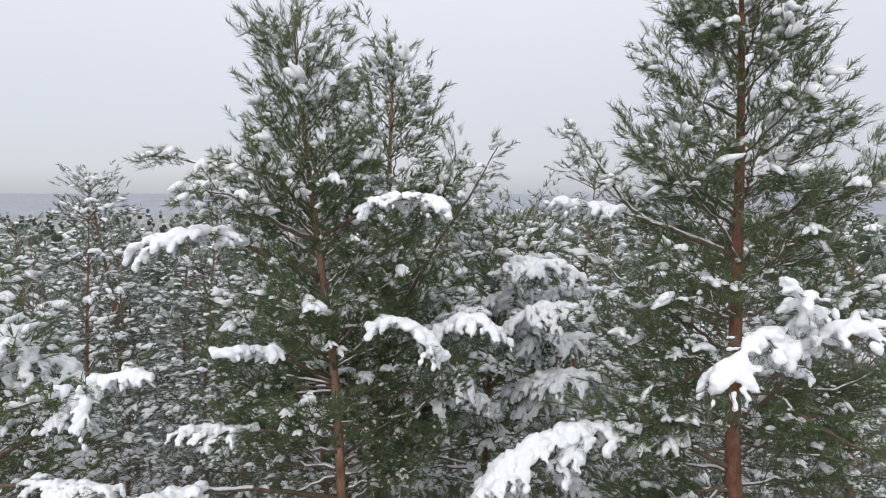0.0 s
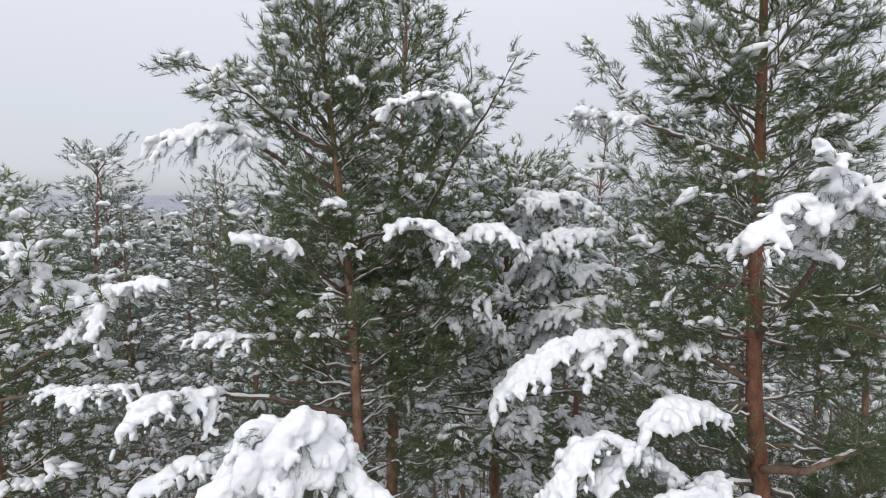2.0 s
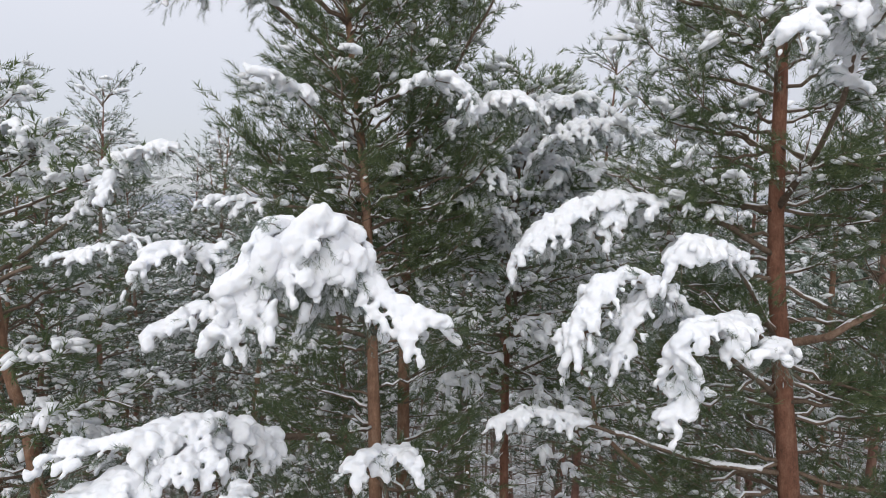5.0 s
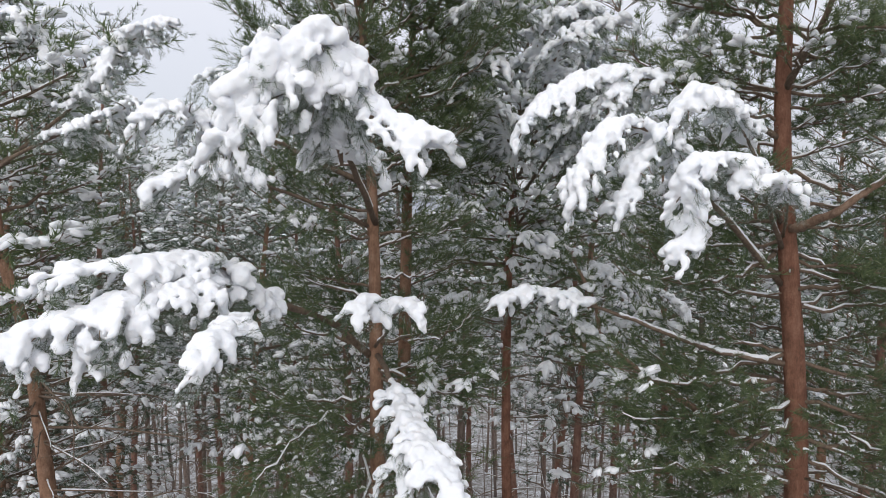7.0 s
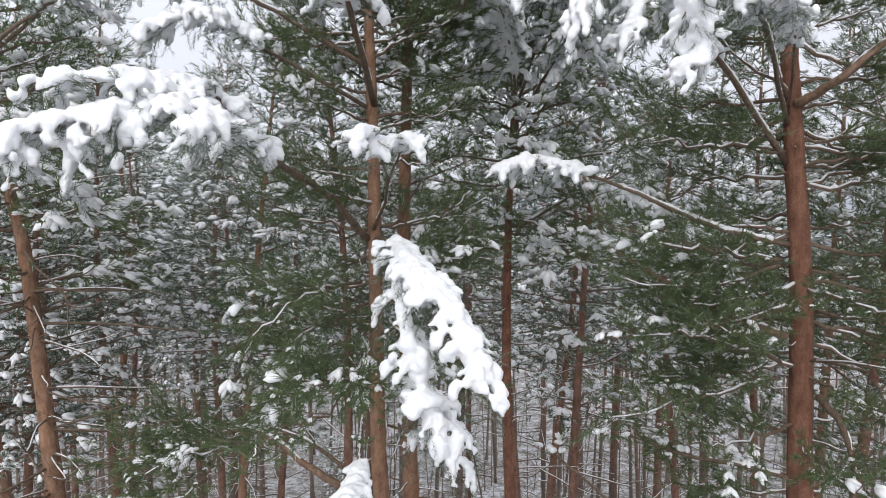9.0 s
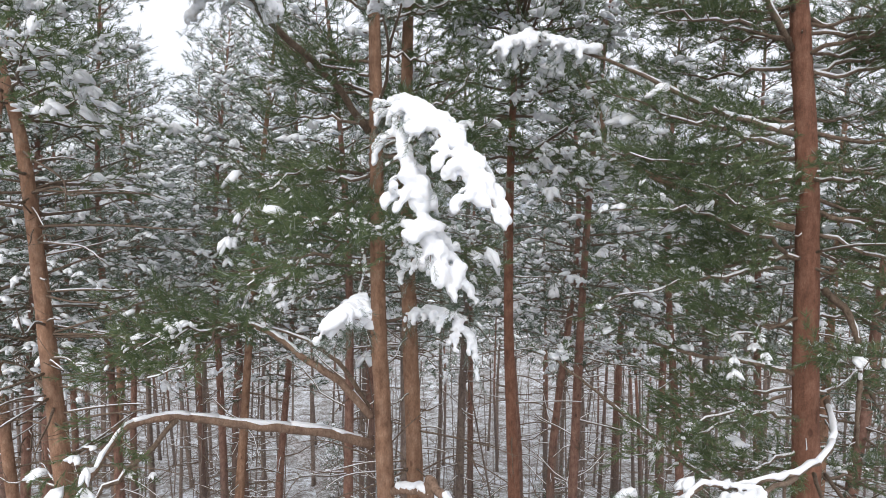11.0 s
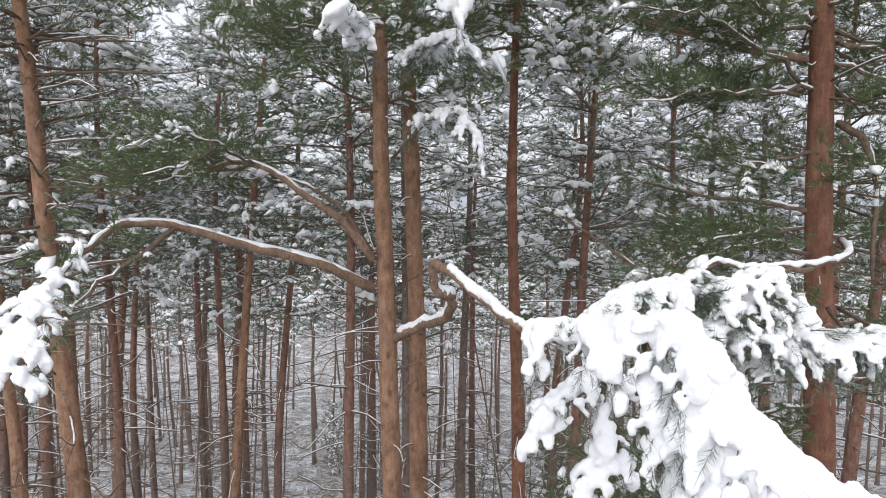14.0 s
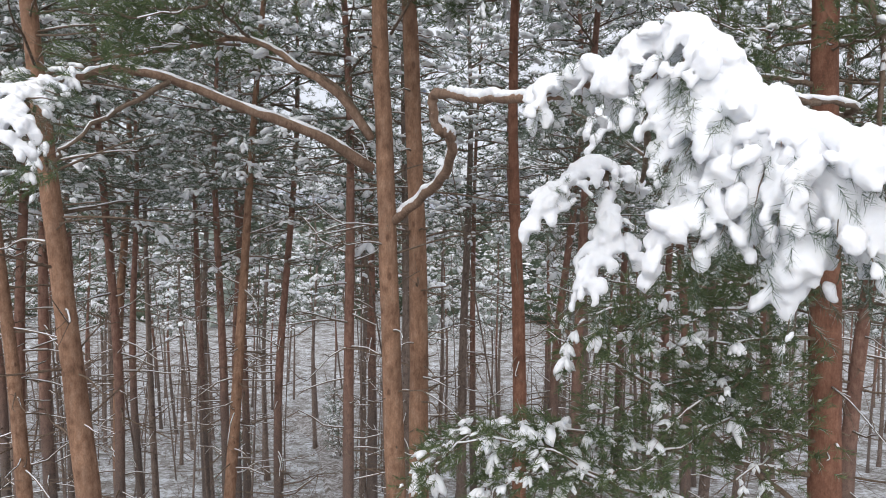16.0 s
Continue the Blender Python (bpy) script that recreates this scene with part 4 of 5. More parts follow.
pine_c.limb([(-1.04, 5.20, 9.22), (-1.10, 4.50, 9.33), (-1.31, 4.20, 9.36)], 0.014, bare=0.2, style=LUSH)
pine_c.limb([(-1.19, 6.70, 8.99), (-0.93, 4.40, 8.81), (-0.92, 3.65, 8.80), (-1.01, 3.60, 8.78)], 0.014, bare=0.8, sub_scale=0.3, style=HEAVY, label="bough bent under heavy fresh snow")
pine_c.limb([(-1.01, 6.70, 9.23), (-0.58, 5.40, 9.04), (-0.34, 4.85, 9.00), (-0.19, 4.70, 8.87)], 0.016, bare=0.5, sub_scale=0.8, style=LADEN, label="bough bent under heavy fresh snow")
pine_c.limb([(-0.94, 6.70, 8.21), (-0.54, 5.70, 8.47), (-0.29, 5.40, 8.51), (-0.12, 5.30, 8.30)], 0.016, bare=0.5, sub_scale=0.8, style=LADEN, label="bough bent under heavy fresh snow")
pine_c.limb([(-2.39, 6.60, 8.15), (-2.49, 5.80, 8.29), (-2.77, 5.50, 8.30), (-3.13, 5.40, 8.18)], 0.018, bare=0.2, style=LUSH)
pine_c.limb([(-2.49, 5.80, 8.29), (-2.53, 5.50, 8.11), (-2.79, 5.30, 8.00), (-3.22, 5.20, 7.96)], 0.014, bare=0.2, style=LUSH)
pine_d.limb([(0.86, 10.50, 10.19), (1.89, 10.00, 10.82), (2.59, 9.70, 10.64), (3.33, 9.60, 10.29)], 0.03, bare=0.4, sub_scale=1.1, style=HEAVY, label="bough bent under heavy fresh snow")
pine_c.limb([(-1.89, 5.40, 11.06), (-2.00, 4.75, 11.41), (-2.29, 4.45, 11.47), (-2.61, 4.20, 11.43), (-2.91, 4.10, 11.42)], 0.024, bare=0.3, sub_scale=0.75, style=HEAVY, label="bough bent under heavy fresh snow")
pine_c.limb([(-2.28, 4.40, 11.32), (-2.32, 4.10, 11.18), (-2.35, 4.00, 11.01)], 0.014, bare=0.2, sub_scale=0.5, style=HEAVY, label="bough bent under heavy fresh snow")
pine_c.limb([(-2.60, 4.10, 11.19), (-2.62, 3.95, 11.04), (-2.64, 3.90, 10.88)], 0.014, bare=0.2, sub_scale=0.5, style=HEAVY, label="bough bent under heavy fresh snow")
pine_c.limb([(-2.95, 3.95, 11.07), (-2.95, 3.85, 10.97), (-2.94, 3.80, 10.87)], 0.012, bare=0.2, sub_scale=0.45, style=HEAVY, label="bough bent under heavy fresh snow")
pine_r.limb([(1.66, 4.70, 7.33), (1.26, 4.40, 7.19), (0.86, 4.10, 7.15), (0.65, 4.00, 6.97)], 0.016, bare=0.15, style=LADEN, label="bough bent under heavy fresh snow")
pine_r.limb([(2.10, 4.90, 7.25), (1.75, 4.40, 7.05), (1.47, 4.20, 6.94), (1.21, 4.10, 6.76)], 0.016, bare=0.15, style=LADEN, label="bough bent under heavy fresh snow")
pine_r.limb([(2.57, 5.20, 7.12), (2.18, 4.50, 6.78), (1.88, 4.30, 6.62)], 0.016, bare=0.2, style=LADEN, label="bough bent under heavy fresh snow")
pine_d.limb([(0.85, 10.40, 12.32), (1.08, 9.20, 13.17), (1.51, 8.60, 13.53), (2.07, 8.40, 13.54)], 0.026, bare=0.45, sub_scale=1.05, style=HEAVY, label="bough bent under heavy fresh snow")
pine_d.limb([(0.84, 10.40, 12.98), (0.43, 9.40, 13.74), (0.07, 8.90, 14.02), (-0.25, 8.70, 14.21)], 0.026, bare=0.45, sub_scale=1.05, style=HEAVY, label="bough bent under heavy fresh snow")
pine_d.limb([(0.83, 10.35, 13.45), (0.85, 9.50, 14.24), (1.24, 9.10, 14.51), (1.80, 8.90, 14.42)], 0.026, bare=0.45, sub_scale=1.05, style=HEAVY, label="bough bent under heavy fresh snow")
pine_d.limb([(0.87, 10.45, 11.55), (1.38, 9.00, 12.49), (1.84, 8.30, 12.83), (2.47, 8.20, 12.96)], 0.026, bare=0.45, sub_scale=1.05, style=HEAVY, label="bough bent under heavy fresh snow")
pine_d.limb([(0.86, 10.40, 11.94), (0.34, 9.20, 12.67), (-0.01, 8.60, 12.90), (-0.32, 8.40, 12.77)], 0.026, bare=0.45, sub_scale=1.05, style=HEAVY, label="bough bent under heavy fresh snow")
pine_d.limb([(0.85, 10.40, 12.70), (1.30, 9.60, 13.82), (2.04, 9.20, 14.07), (2.55, 9.00, 14.07)], 0.026, bare=0.45, sub_scale=1.05, style=HEAVY, label="bough bent under heavy fresh snow")
pine_c.limb([(-1.06, 4.35, 12.71), (-1.26, 4.15, 12.81), (-1.48, 4.05, 12.68), (-1.64, 3.95, 12.51)], 0.014, bare=0.05, sub_scale=0.75, style=CUSHION, label="bough bent under heavy fresh snow")
pine_c.limb([(-1.07, 4.40, 12.68), (-1.19, 4.10, 12.67), (-1.39, 4.00, 12.57)], 0.014, bare=0.05, sub_scale=0.75, style=CUSHION, label="bough bent under heavy fresh snow")
pine_c.limb([(-1.05, 4.40, 12.66), (-1.06, 4.20, 12.79), (-1.11, 4.05, 12.64)], 0.014, bare=0.05, sub_scale=0.75, style=CUSHION, label="bough bent under heavy fresh snow")
pine_r.limb([(3.29, 6.60, 9.25), (2.89, 6.80, 9.36), (2.43, 7.20, 9.62), (2.04, 7.60, 9.86), (1.70, 8.00, 10.14), (1.58, 8.00, 10.60), (1.38, 8.10, 11.04)], 0.045, snow=0.35, bare=0.6)
pine_r.limb([(3.38, 6.60, 7.70), (2.92, 6.70, 7.80), (2.42, 6.80, 7.84), (1.80, 7.00, 8.00)], 0.03, snow=0.4, bare=0.6)
pine_r.limb([(3.21, 6.50, 11.66), (3.29, 6.30, 11.73), (3.38, 6.00, 11.85), (3.55, 5.80, 12.06), (3.75, 5.60, 12.29)], 0.05, snow=0.3, bare=0.7)
pine_r.limb([(3.74, 6.60, 7.41), (3.21, 5.60, 7.34), (2.64, 5.08, 7.31), (2.25, 4.90, 7.30), (1.93, 4.80, 7.29), (1.67, 4.70, 7.35), (1.49, 4.60, 7.26), (1.41, 4.60, 7.12)], 0.034, snow=0.5, bare=0.9, ridge=1.0)
pine_r.limb([(3.65, 6.60, 8.61), (3.71, 6.30, 8.41), (3.81, 6.20, 8.02), (3.81, 6.20, 7.57), (3.88, 6.30, 7.03)], 0.04, snow=0.3, bare=0.95)
pine_r.limb([(3.51, 6.60, 5.83), (2.95, 6.60, 6.26), (2.35, 6.80, 6.62), (1.90, 7.00, 6.95), (1.43, 7.20, 7.29), (0.98, 7.50, 7.62)], 0.03, snow=0.2, bare=0.95)
pine_r.limb([(3.58, 6.60, 3.18), (2.92, 6.80, 3.67), (2.29, 7.00, 4.25), (1.70, 7.10, 4.57), (0.88, 7.30, 5.08)], 0.034, snow=0.2, bare=0.95)
pine_r.limb([(3.46, 6.50, 5.45), (2.33, 5.80, 5.53), (1.43, 5.40, 5.47), (0.90, 5.20, 5.26)], 0.026, snow=0.1, bare=0.2)
pine_r.limb([(3.51, 6.50, 4.61), (2.46, 6.00, 4.75), (1.66, 5.60, 4.86), (1.11, 5.40, 4.61)], 0.026, snow=0.2, bare=0.2)
pine_r.limb([(3.50, 6.50, 3.63), (1.94, 6.00, 4.07), (0.76, 5.60, 4.43), (-0.03, 5.30, 4.53), (-0.47, 5.20, 4.22)], 0.03, snow=0.5, bare=0.35)
pine_r.limb([(3.42, 6.40, 4.04), (2.64, 5.90, 4.34), (2.00, 5.50, 4.28)], 0.022, snow=0.2, bare=0.2)
pine_r.limb([(3.38, 6.50, 7.27), (2.65, 6.10, 7.41), (1.98, 5.90, 7.28), (1.58, 5.80, 7.19)], 0.024, snow=0.1, bare=0.25)
pine_r.limb([(3.12, 6.50, 10.07), (2.31, 6.00, 10.17), (1.67, 5.70, 10.29), (1.18, 5.60, 10.45)], 0.026, snow=0.1, bare=0.25)
pine_r.limb([(3.17, 6.50, 9.00), (2.35, 6.00, 9.30), (1.70, 5.70, 9.47), (1.16, 5.60, 9.43)], 0.024, snow=0.15, bare=0.25)
pine_r.limb([(3.05, 6.50, 11.39), (2.27, 6.00, 11.18), (1.67, 5.80, 11.21), (1.26, 5.80, 11.26)], 0.024, snow=0.15, bare=0.25)

# the dark green skirts of both pines, sheltered from the snow
for k in range(24):
    pine_r.reach(pine_r.rng.uniform(8.8, 13.8), pine_r.rng.uniform(-75, 15) if k % 3 else pine_r.rng.uniform(165, 200), pine_r.rng.uniform(1.2, 2.0), pine_r.rng.uniform(-22, 12), style=SHADED)
for k in range(14):
    pine_c.reach(pine_c.rng.uniform(9.4, 13.6), pine_c.rng.uniform(-40, 20) if k % 2 else pine_c.rng.uniform(160, 215), pine_c.rng.uniform(0.9, 1.5), pine_c.rng.uniform(-15, 15), style=SHADED)

pine_c.dead_twigs(3.4, 9.0, 10, (0.3, 1.1))
pine_c.dead_twigs(2.8, 9.5, 26, (0.10, 0.22), 0.016)
pine_c2.dead_twigs(2.5, 9.5, 40, (0.2, 0.5), 0.016, side=(-10, 45))
pine_r.dead_twigs(3.0, 12.0, 22, (0.2, 0.34), 0.017)
pine_c2.dead_twigs(2.5, 11.5, 44, (0.3, 1.5))
pine_l.dead_twigs(2.5, 9.8, 30, (0.4, 1.8), 0.014)
pine_l.dead_twigs(6.0, 11.0, 40, (0.7, 2.2), 0.011, side=(-20, 50))
pine_r.dead_twigs(3.5, 9.0, 14, (0.3, 1.5))

# ---- further pines ----
BG = Style(SHOOTS_FAR, HANDS_FAR, spacing=0.36, sub=(0.6, 1.2), step=0.19, flat=0.85, snow=0.78, lump=0.18, bare=0.15, twig=0.011, rings=2, fluff=0.12)
BGN = Style(SHOOTS_MID, HANDS_STAND, dust=0.05, spacing=0.24, sub=(0.5, 1.05), step=0.13, flat=0.85, snow=0.76, lump=0.125, bare=0.15, grow=1.35, twig=0.010, rings=2, fluff=0.09)

FAR = Style(SHOOTS_FAR, HANDS_FAR, spacing=0.55, sub=(0.7, 1.3), step=0.26, flat=0.85, snow=0.72, lump=0.30, bare=0.15, grow=1.3, twig=0.012, rings=2, fluff=0.16)


def build_plain_pine(seed, height, radius, crown_from, spread, bark, style=BG, whorls=13, per=4, loaded=1.0):
    """A pine for the stand: trunk, branches, needles and snow, each one mesh, with its foot at the origin."""
    rng = np.random.default_rng(seed)
    line = np.array([(0, 0, -0.3), (rng.normal(0, 0.12), rng.normal(0, 0.12), height * 0.35), (rng.normal(0, 0.25), rng.normal(0, 0.25), height * 0.7), (rng.normal(0, 0.3), rng.normal(0, 0.3), height)])
    pts = catmull(line, 7)
    g = Geo()
    close_tip(g, pts, [trunk_radius(p[2], -0.3, height, radius) for p in pts], 9, 0.04, rng)
    wood, green, white = Geo(), Geo(), Geo()
    at = lambda z: np.array([np.interp(z, pts[:, 2], pts[:, c]) for c in range(3)])
    a0 = rng.uniform(0, 6.28)
    for i in range(whorls):
        u = (i + 0.5) / whorls
        z = height * (crown_from + (0.99 - crown_from) * u)
        ln = spread * max(0.16, (1 - u) ** 0.65) * (0.6 + 0.4 * min(1, u / 0.3))
        for k in range(per):
            a = a0 + 2.4 * i + 6.283 * k / per + rng.normal(0, 0.25)
            e = radians(-5 + 50 * u + rng.normal(0, 7))
            out = np.array((math.cos(a) * math.cos(e), math.sin(a) * math.cos(e), math.sin(e)))
            p = at(z + rng.normal(0, 0.2))
            l2 = ln * rng.uniform(0.65, 1.15)
            # one bough carries a load and hangs, the next has shed it
            load = rng.random() < (0.6 + 0.3 * u) * loaded
            bough([p, p + out * l2 * 0.5, p + out * l2 + UP * (-0.10 if load else 0.08) * l2], 0.012 + 0.011 * l2, rng, style, wood, green, white, snow=1.3 * style.snow if load else 0.25 * loaded, ridge=0.3)
    for _ in range(46 if style is not FAR else 8):
        z = height * rng.uniform(0.2, crown_from + 0.08)
        p = at(z)
        a, l2 = rng.uniform(0, 6.28), rng.uniform(0.4, 1.9)
        out = np.array((math.cos(a), math.sin(a), rng.uniform(-0.3, 0.3)))
        hang = rng.uniform(-0.25, 0.3) * l2
        q = catmull([p, p + out * l2 * 0.35 + UP * hang * 0.2, p + out * l2 * 0.7 + UP * hang + rng.normal(0, 0.07, 3) * l2, p + out * l2 + UP * hang * 0.6 + rng.normal(0, 0.12, 3) * l2], 2)
        rr = np.linspace(0.021, 0.005, len(q)) * (0.6 + 0.35 * l2)
        wood.add(*tube(q, rr, 4))
        for k in (2, 3, 4):
            e = unit(out + rng.normal(0, 0.8, 3)) * rng.uniform(0.15, 0.4) * l2
            wood.add(*tube([q[k], q[k] + e * 0.5 + UP * 0.03, q[k] + e], [rr[k] * 0.6, rr[k] * 0.45, 0.003], 3))
        if style is not FAR and rng.random() < 0.6:
            white.add(*tube(q[:5] + UP * 0.014, rr[:5] * 0.62, 4))
    root = new("pine_tree")
    part("trunk", g, bark, root)
    part("branchwork", wood, M_TWIG, root, kind="stuff")
    part("needles", green, M_NEEDLE_FAR, root, kind="stuff", smooth=False)
    part("snow", white, M_SNOW, root, "fresh snow on the boughs", kind="stuff")
    return tagged(root, "snow-covered Scots pine in the stand" if loaded > 0.5 else "dark green Scots pine with little snow in the stand", "pine tree", "pine trees on the slope")


# the first four stand near, the last four far off
KINDS = [build_plain_pine(201, 22.0, 0.17, 0.56, 2.7, M_BARK_STAND, BGN, 13, 5), build_plain_pine(202, 22.0, 0.15, 0.60, 2.4, M_BARK_STAND, BGN, 12, 5),
         build_plain_pine(203, 22.0, 0.14, 0.53, 2.3, M_BARK_STAND, BGN, 13, 4), build_plain_pine(204, 22.0, 0.18, 0.58, 3.0, M_BARK, BGN, 13, 5),
         build_plain_pine(101, 22.0, 0.17, 0.54, 2.6, M_BARK_DARK), build_plain_pine(102, 22.0, 0.15, 0.58, 2.3, M_BARK_STAND),
         build_plain_pine(103, 22.0, 0.13, 0.52, 2.2, M_BARK_DARK), build_plain_pine(104, 22.0, 0.19, 0.56, 2.9, M_BARK_STAND)]
KINDS += [build_plain_pine(401, 22.0, 0.16, 0.46, 2.7, M_BARK_DARK, FAR, 11, 4), build_plain_pine(402, 22.0, 0.14, 0.52, 2.4, M_BARK_STAND, FAR, 10, 4)]
KINDS.append(build_plain_pine(205, 22.0, 0.17, 0.46, 2.9, M_BARK_STAND, BGN, 15, 5, 0.12))
used = [False] * len(KINDS)


def stand(kind, x, y, top, lean=(0, 0), turn=0.0, wide=1.0):
    """Sets a pine of the stand with its foot on the slope and its top at that height."""
    z = ground_z(x, y)
    s = (top - z) / 22.0
    m = pose(x, y, z - 0.1, lean[0], lean[1], turn)
    ob = KINDS[kind]
    if used[kind]:
        ob = copy_thing(ob, m)
    else:
        ob.matrix_basis = m
        used[kind] = True
    ob.scale = (s * wide, s * wide, s)
    return ob


# trunks that stand out below the crowns
NEARER = ((1, -2.35, 12.0, 14.9, 100), (1, -7.2, 19.0, 15.2, 300), (2, -6.9, 19.9, 14.4, 77), (3, -7.3, 10.0, 13.6, 130), (1, -7.6, 10.7, 13.9, 250),
        (2, 2.4, 13.2, 16.1, 222), (10, 6.4, 10.0, 15.0, 15), (2, 5.2, 14.5, 14.8, 115), (0, -10.0, 15.0, 14.8, 280), (1, -13.2, 17.5, 14.6, 350),
        (3, 8.4, 14.5, 15.2, 20), (4, -1.6, 17.5, 14.8, 45), (5, 1.6, 18.5, 14.7, 275), (2, -4.55, 15.5, 14.0, 310),
        (5, 2.9, 17.5, 15.6, 60), (4, 0.2, 21.0, 15.6, 10), (6, -2.2, 20.0, 15.5, 200), (4, 4.6, 24.0, 15.7, 100), (5, -8.4, 23.5, 15.8, 40))
FURTHER = ((3, -12.8, 23.0, 16.4, 10), (6, -12.3, 25.0, 15.0, 200), (8, -11.6, 38.0, 11.0, 20), (8, -16.8, 60.0, 4.0, 50), (5, 0.8, 25.0, 14.2, 160),
        (4, -15.5, 28.0, 15.6, 33), (5, -9.8, 24.0, 14.9, 190), (7, -3.5, 26.0, 15.0, 70), (6, 4.2, 21.0, 14.8, 140), (6, -19.5, 27.0, 14.6, 220),
        (7, 6.9, 26.0, 14.6, 85), (5, -11.3, 22.0, 14.2, 155), (4, -11.6, 29.0, 14.0, 265), (8, -11.2, 50.0, 8.5, 12), (6, -4.6, 30.0, 13.6, 95))
STANDING = NEARER + FURTHER
for kind, x, y, top, turn in STANDING:
    stand(kind, x, y, top, turn=turn, wide=1.12)
rng_s = np.random.default_rng(5)
placed = [(x, y) for _, x, y, _, _ in STANDING] + [(0.9, 10.5), (-0.8, 6.9), (3.7, 6.6), (-0.7, 7.8), (-4.7, 7.4)]
tries = 0
while len(placed) < 170 and tries < 6000:
    tries += 1
    y = 11 + 86 * rng_s.random() ** (1.2 if len(placed) < 115 else 0.6)
    x = rng_s.uniform(-0.85, 0.85) * (y + 3)
    if min((x - a) ** 2 + (y - b) ** 2 for a, b in placed) < (1.7 + 0.012 * y) ** 2:
        continue
    if -0.30 < x / y < -0.15 and 14 < y < 66:
        continue
    placed.append((x, y))
    top = min(ground_z(x, y) + rng_s.uniform(19, 25), 15.6 - 0.02 * y + rng_s.normal(0, 0.8))
    stand(int(rng_s.integers(0, 4)) + (4 if y > 16 else 0) if y < 32 else int(rng_s.integers(8, 10)), x, y, top, lean=(rng_s.normal(0, 2.0), rng_s.normal(0, 2.0)), turn=rng_s.uniform(0, 360), wide=rng_s.uniform(0.85, 1.1))


# ---- thin bare undergrowth below the crowns ----
def build_sapling(seed, height):
    """A spindly bare young tree with a few side twigs, its foot at the origin."""
    rng = np.random.default_rng(seed)
    root = new("sapling")
    g, w, white = Geo(), Geo(), Geo()
    lean = rng.normal(0, 0.06, 2) * height
    pts = catmull([(0, 0, -0.2), (lean[0] * 0.3, lean[1] * 0.3, height * 0.4), (*lean, height)], 5)
    close_tip(g, pts, np.linspace(0.03, 0.008, len(pts)) * (0.6 + 0.08 * height), 5, 0.05, rng)
    for _ in range(int(6 + 1.6 * height)):
        u = rng.uniform(0.25, 1.0)
        p = np.array([np.interp(u * height, pts[:, 2], pts[:, c]) for c in range(3)])
        a, ln = rng.uniform(0, 6.28), rng.uniform(0.3, 1.0) * (1.3 - 0.8 * u)
        d = unit((math.cos(a), math.sin(a), rng.uniform(0.2, 1.0)))
        q = np.array([p, p + d * ln * 0.5, p + d * ln + rng.normal(0, 0.08, 3)])
        w.add(*tube(q, [0.011, 0.008, 0.003], 3))
        if rng.random() < 0.5:
            white.add(*tube(q[:2] + (0, 0, 0.010), [0.009, 0.006], 3))
    part("stem", g, M_BARK_DARK, root)
    part("twigwork", w, M_TWIG, root, kind="stuff")
    if white.n:
        part("snow", white, M_SNOW, root, kind="stuff")
    return tagged(root, "thin bare sapling dusted with snow", "sapling", "saplings under the pines")


SAPLINGS = [build_sapling(300 + i, h) for i, h in enumerate((4.0, 7.0, 10.0, 13.0, 15.0))]
first = [True] * len(SAPLINGS)
rng_u = np.random.default_rng(8)
count = 0
while count < 190:
    y = 12 + 72 * rng_u.random()
    x = rng_u.uniform(-0.75, 0.6) * y
    if -0.29 < x / y < -0.19 and rng_u.random() < 0.75:
        continue
    k = int(rng_u.integers(0, len(SAPLINGS)))
    m = pose(x, y, ground_z(x, y), rng_u.normal(0, 4), rng_u.normal(0, 4), rng_u.uniform(0, 360))
    if first[k]:
        SAPLINGS[k].matrix_basis = m
        first[k] = False
    else:
        copy_thing(SAPLINGS[k], m)
    count += 1


# ---- young pines under the stand ----
young = build_plain_pine(501, 4.5, 0.05, 0.12, 1.1, M_BARK_DARK, BGN, 9, 4)
tagged(young, "young pine dusted with snow under the stand", "young pine", "young pines under the stand")
young.name = "young_pine"
YOUNG = ((-8.6, 47.0, 1.0), (-5.4, 40.0, 0.8), (-12.0, 33.0, 0.9), (-3.0, 34.0, 1.1), (1.5, 30.0, 1.0), (4.6, 27.0, 1.2), (-15.0, 43.0, 1.0), (6.8, 31.0, 0.9), (-10.5, 54.0, 1.1), (2.6, 22.0, 1.1))
for i, (x, y, s) in enumerate(YOUNG):
    m = pose(x, y, ground_z(x, y), 0, 0, 67 * i)
    ob = copy_thing(young, m) if i else young
    ob.matrix_basis = m
    ob.scale = (s, s, s)


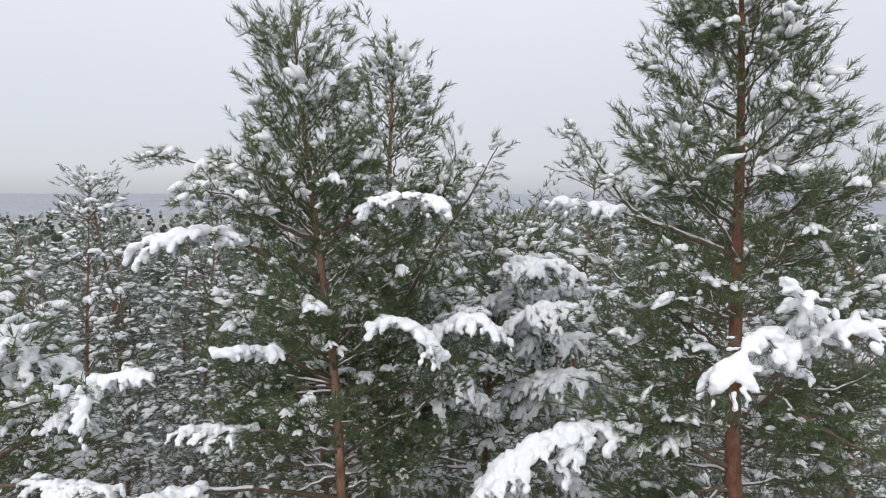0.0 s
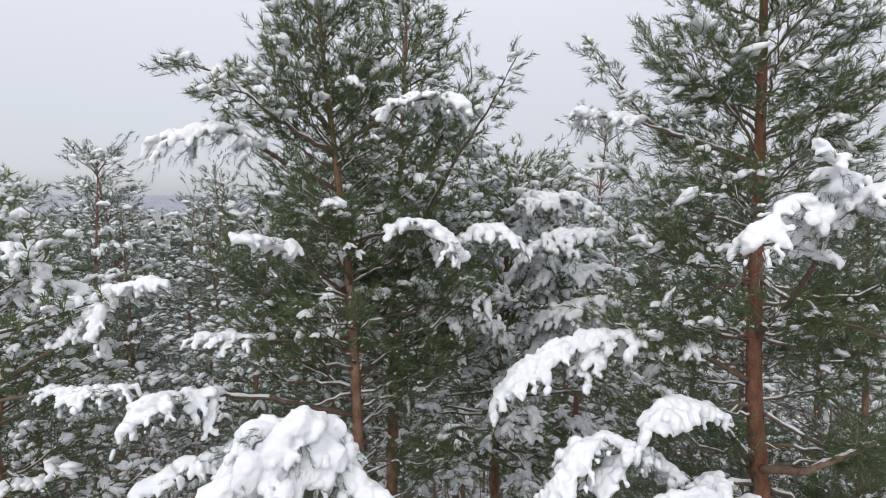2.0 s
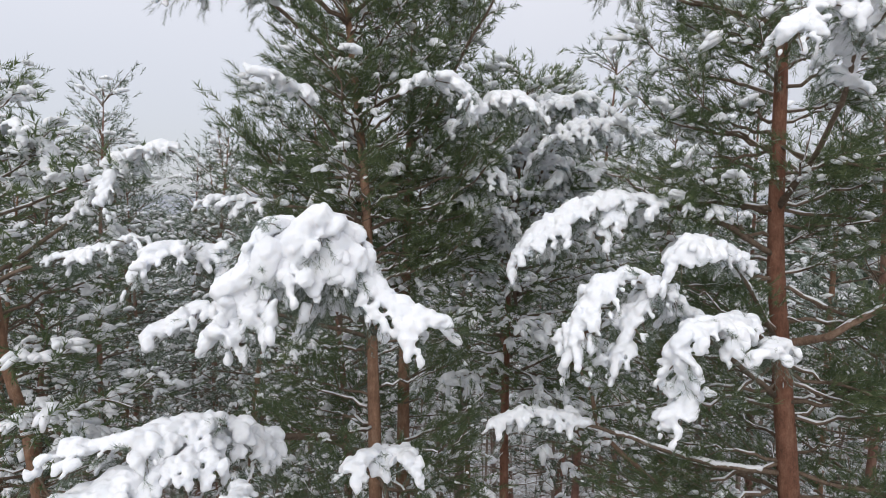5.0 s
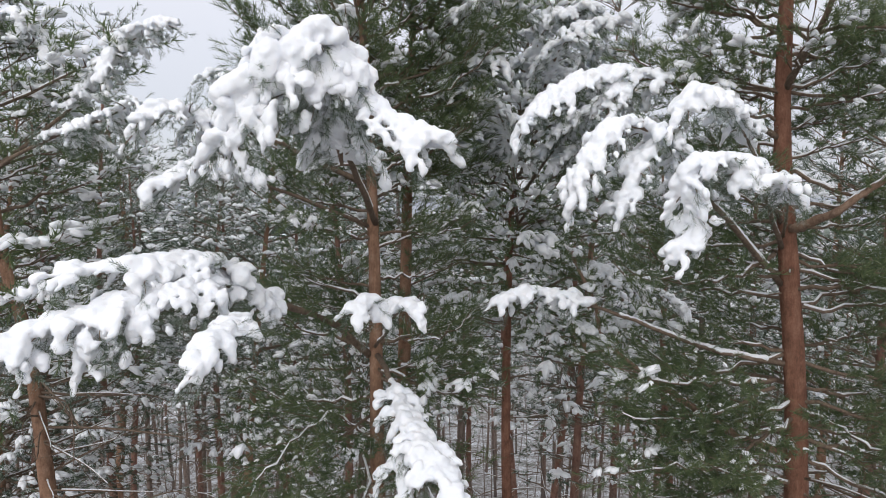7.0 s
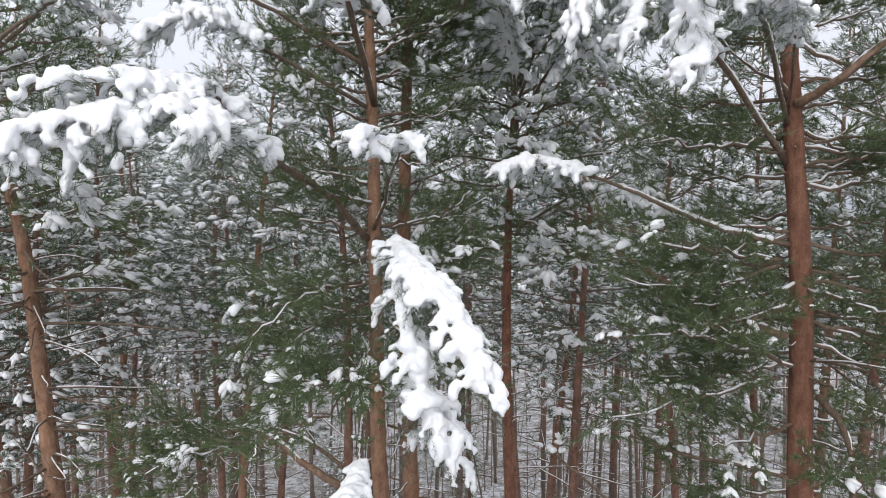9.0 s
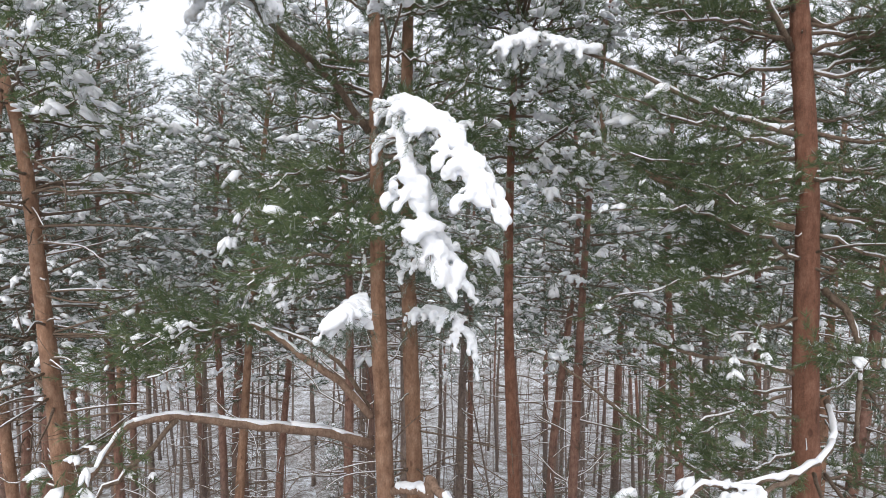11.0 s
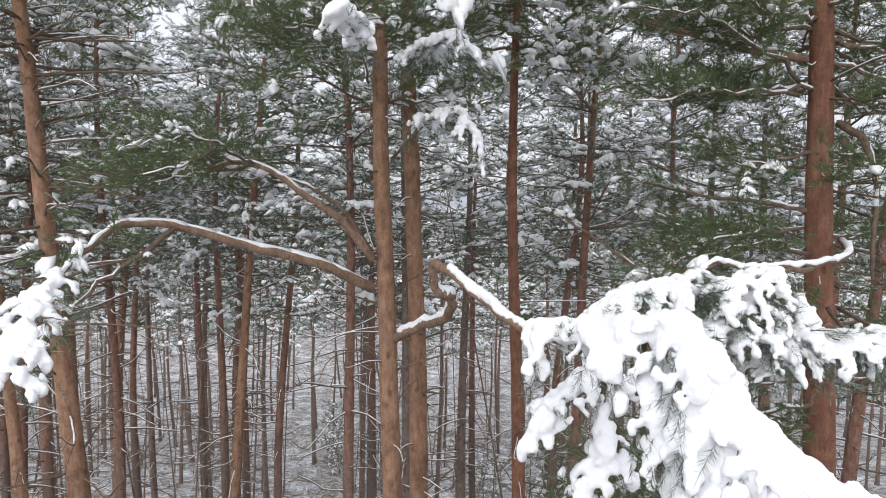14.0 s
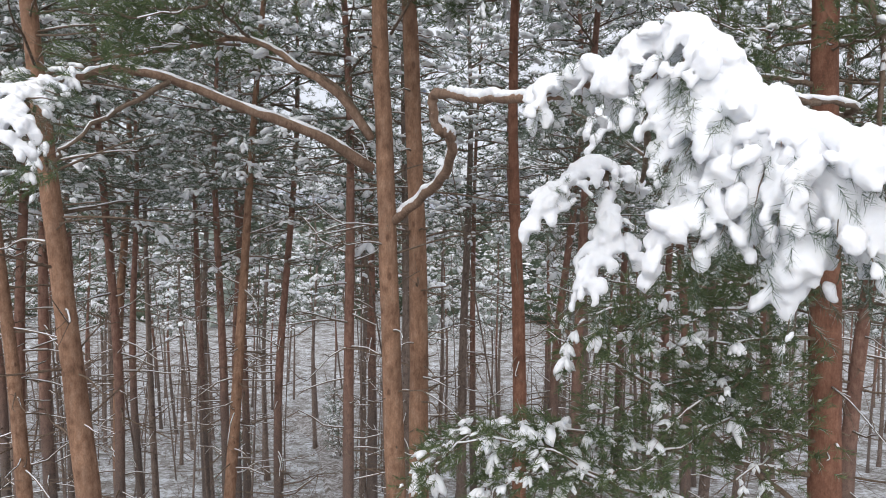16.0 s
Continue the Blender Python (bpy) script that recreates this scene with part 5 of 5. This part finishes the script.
# ---- the woods in the valley beyond ----
def build_valley_woods():
    """Thousands of far crowns, each a ragged stack of tiers with snow on them."""
    rng = np.random.default_rng(61)
    green, white = Geo(), Geo()
    base, face = ico(1)
    n = 1200
    y = 150 * (1000 / 150) ** rng.random(n)
    x = rng.uniform(-0.85, 0.85, n) * y
    for i in range(n):
        z0 = ground_z(x[i], y[i])
        h = rng.uniform(15, 21)
        for k in range(4 if y[i] < 250 else 2):
            c = np.array((x[i] + rng.normal(0, 0.4), y[i] + rng.normal(0, 0.4), z0 + h * (0.2 + 0.22 * k if y[i] < 250 else 0.5 + 0.3 * k)))
            r = (2.7 - 0.55 * k) * rng.uniform(0.75, 1.2)
            v = base * (r, r, r * 1.25) * (1 + 0.35 * rng.standard_normal((len(base), 1))) + c
            green.add(v, face)
            top = base[:, 2] > 0.1
            w = base * (r * 0.9, r * 0.9, r * 0.5) * (1 + 0.4 * rng.standard_normal((len(base), 1))) + c + (0, 0, r * 0.62)
            keep = np.array([top[f].all() and rng.random() < 0.8 for f in face])
            white.add(w, face[keep])
    ob = tagged(new("valley_woods", green.mesh("valley_woods", M_NEEDLE_FAR, False)), "distant snowy pine woods filling the valley", "woods", kind="stuff")
    part("snow", white, M_SNOW, ob, kind="stuff", smooth=False)


build_valley_woods()


# ---- a trodden track in the valley ----
def build_track():
    m, nt, b = material("trodden_snow_track", 0.8)
    v = coords(nt)
    c = ramp(nt, blend(nt, 0.5, noise_node(nt, 1.2, 5, v), noise_node(nt, 6.0, 4, v)), ((0.44, (0.12, 0.10, 0.08)), (0.54, (0.38, 0.37, 0.37)), (0.7, (0.76, 0.77, 0.80))))
    nt.links.new(c, b.inputs["Base Color"])
    line = catmull([(-3.5, 26, 0), (-6.5, 36, 0), (-8.7, 45, 0), (-12.4, 58, 0), (-14.1, 62, 0), (-18.5, 72, 0), (-26, 84, 0)], 8)
    tan = unit(np.gradient(line, axis=0))
    side = np.stack([tan[:, 1], -tan[:, 0], np.zeros(len(tan))], -1)
    # two ruts with a ridge between and a bank at each edge
    profile = ((-1.1, -0.02), (-0.85, 0.16), (-0.6, 0.0), (-0.3, 0.02), (0.0, 0.12), (0.3, 0.02), (0.6, 0.0), (0.85, 0.18), (1.1, -0.02))
    rows = []
    for p, q in zip(line, side):
        rows.append([(*(p + q * w)[:2], ground_z(*(p + q * w)[:2]) + h + 0.03 + 0.10 * noise.noise((w * 2, *(p * 0.9)[:2]))) for w, h in profile])
    v = np.array(rows).reshape(-1, 3)
    n = len(profile)
    i, j = np.meshgrid(np.arange(len(line) - 1), np.arange(n - 1), indexing="ij")
    g = Geo()
    g.add(v, np.stack([i * n + j, i * n + j + 1, (i + 1) * n + j + 1, (i + 1) * n + j], -1).reshape(-1, 4))
    tagged(new("forest_track", g.mesh("forest_track", m)), "trodden forest track with snowy banks and dark ruts", "track", kind="structure")


build_track()


# ---- low brush poking out of the snow ----
def build_brush():
    rng = np.random.default_rng(90)
    g = Geo()
    for _ in range(2600):
        y = 14 + 60 * rng.random()
        x = rng.uniform(-0.75, 0.6) * y
        p = np.array((x, y, ground_z(x, y) - 0.05))
        for _ in range(5):
            d = unit((rng.normal(0, 0.5), rng.normal(0, 0.5), 1.0)) * rng.uniform(0.25, 1.1)
            s = unit(np.cross(d, rng.normal(0, 1, 3))) * 0.009
            g.add(np.array([p - s, p + s, p + d]), np.array([[0, 1, 2]]))
    tagged(new("brush", g.mesh("brush", M_TWIG, False)), "low dry brush poking through the snow", "brush", kind="stuff")


build_brush()
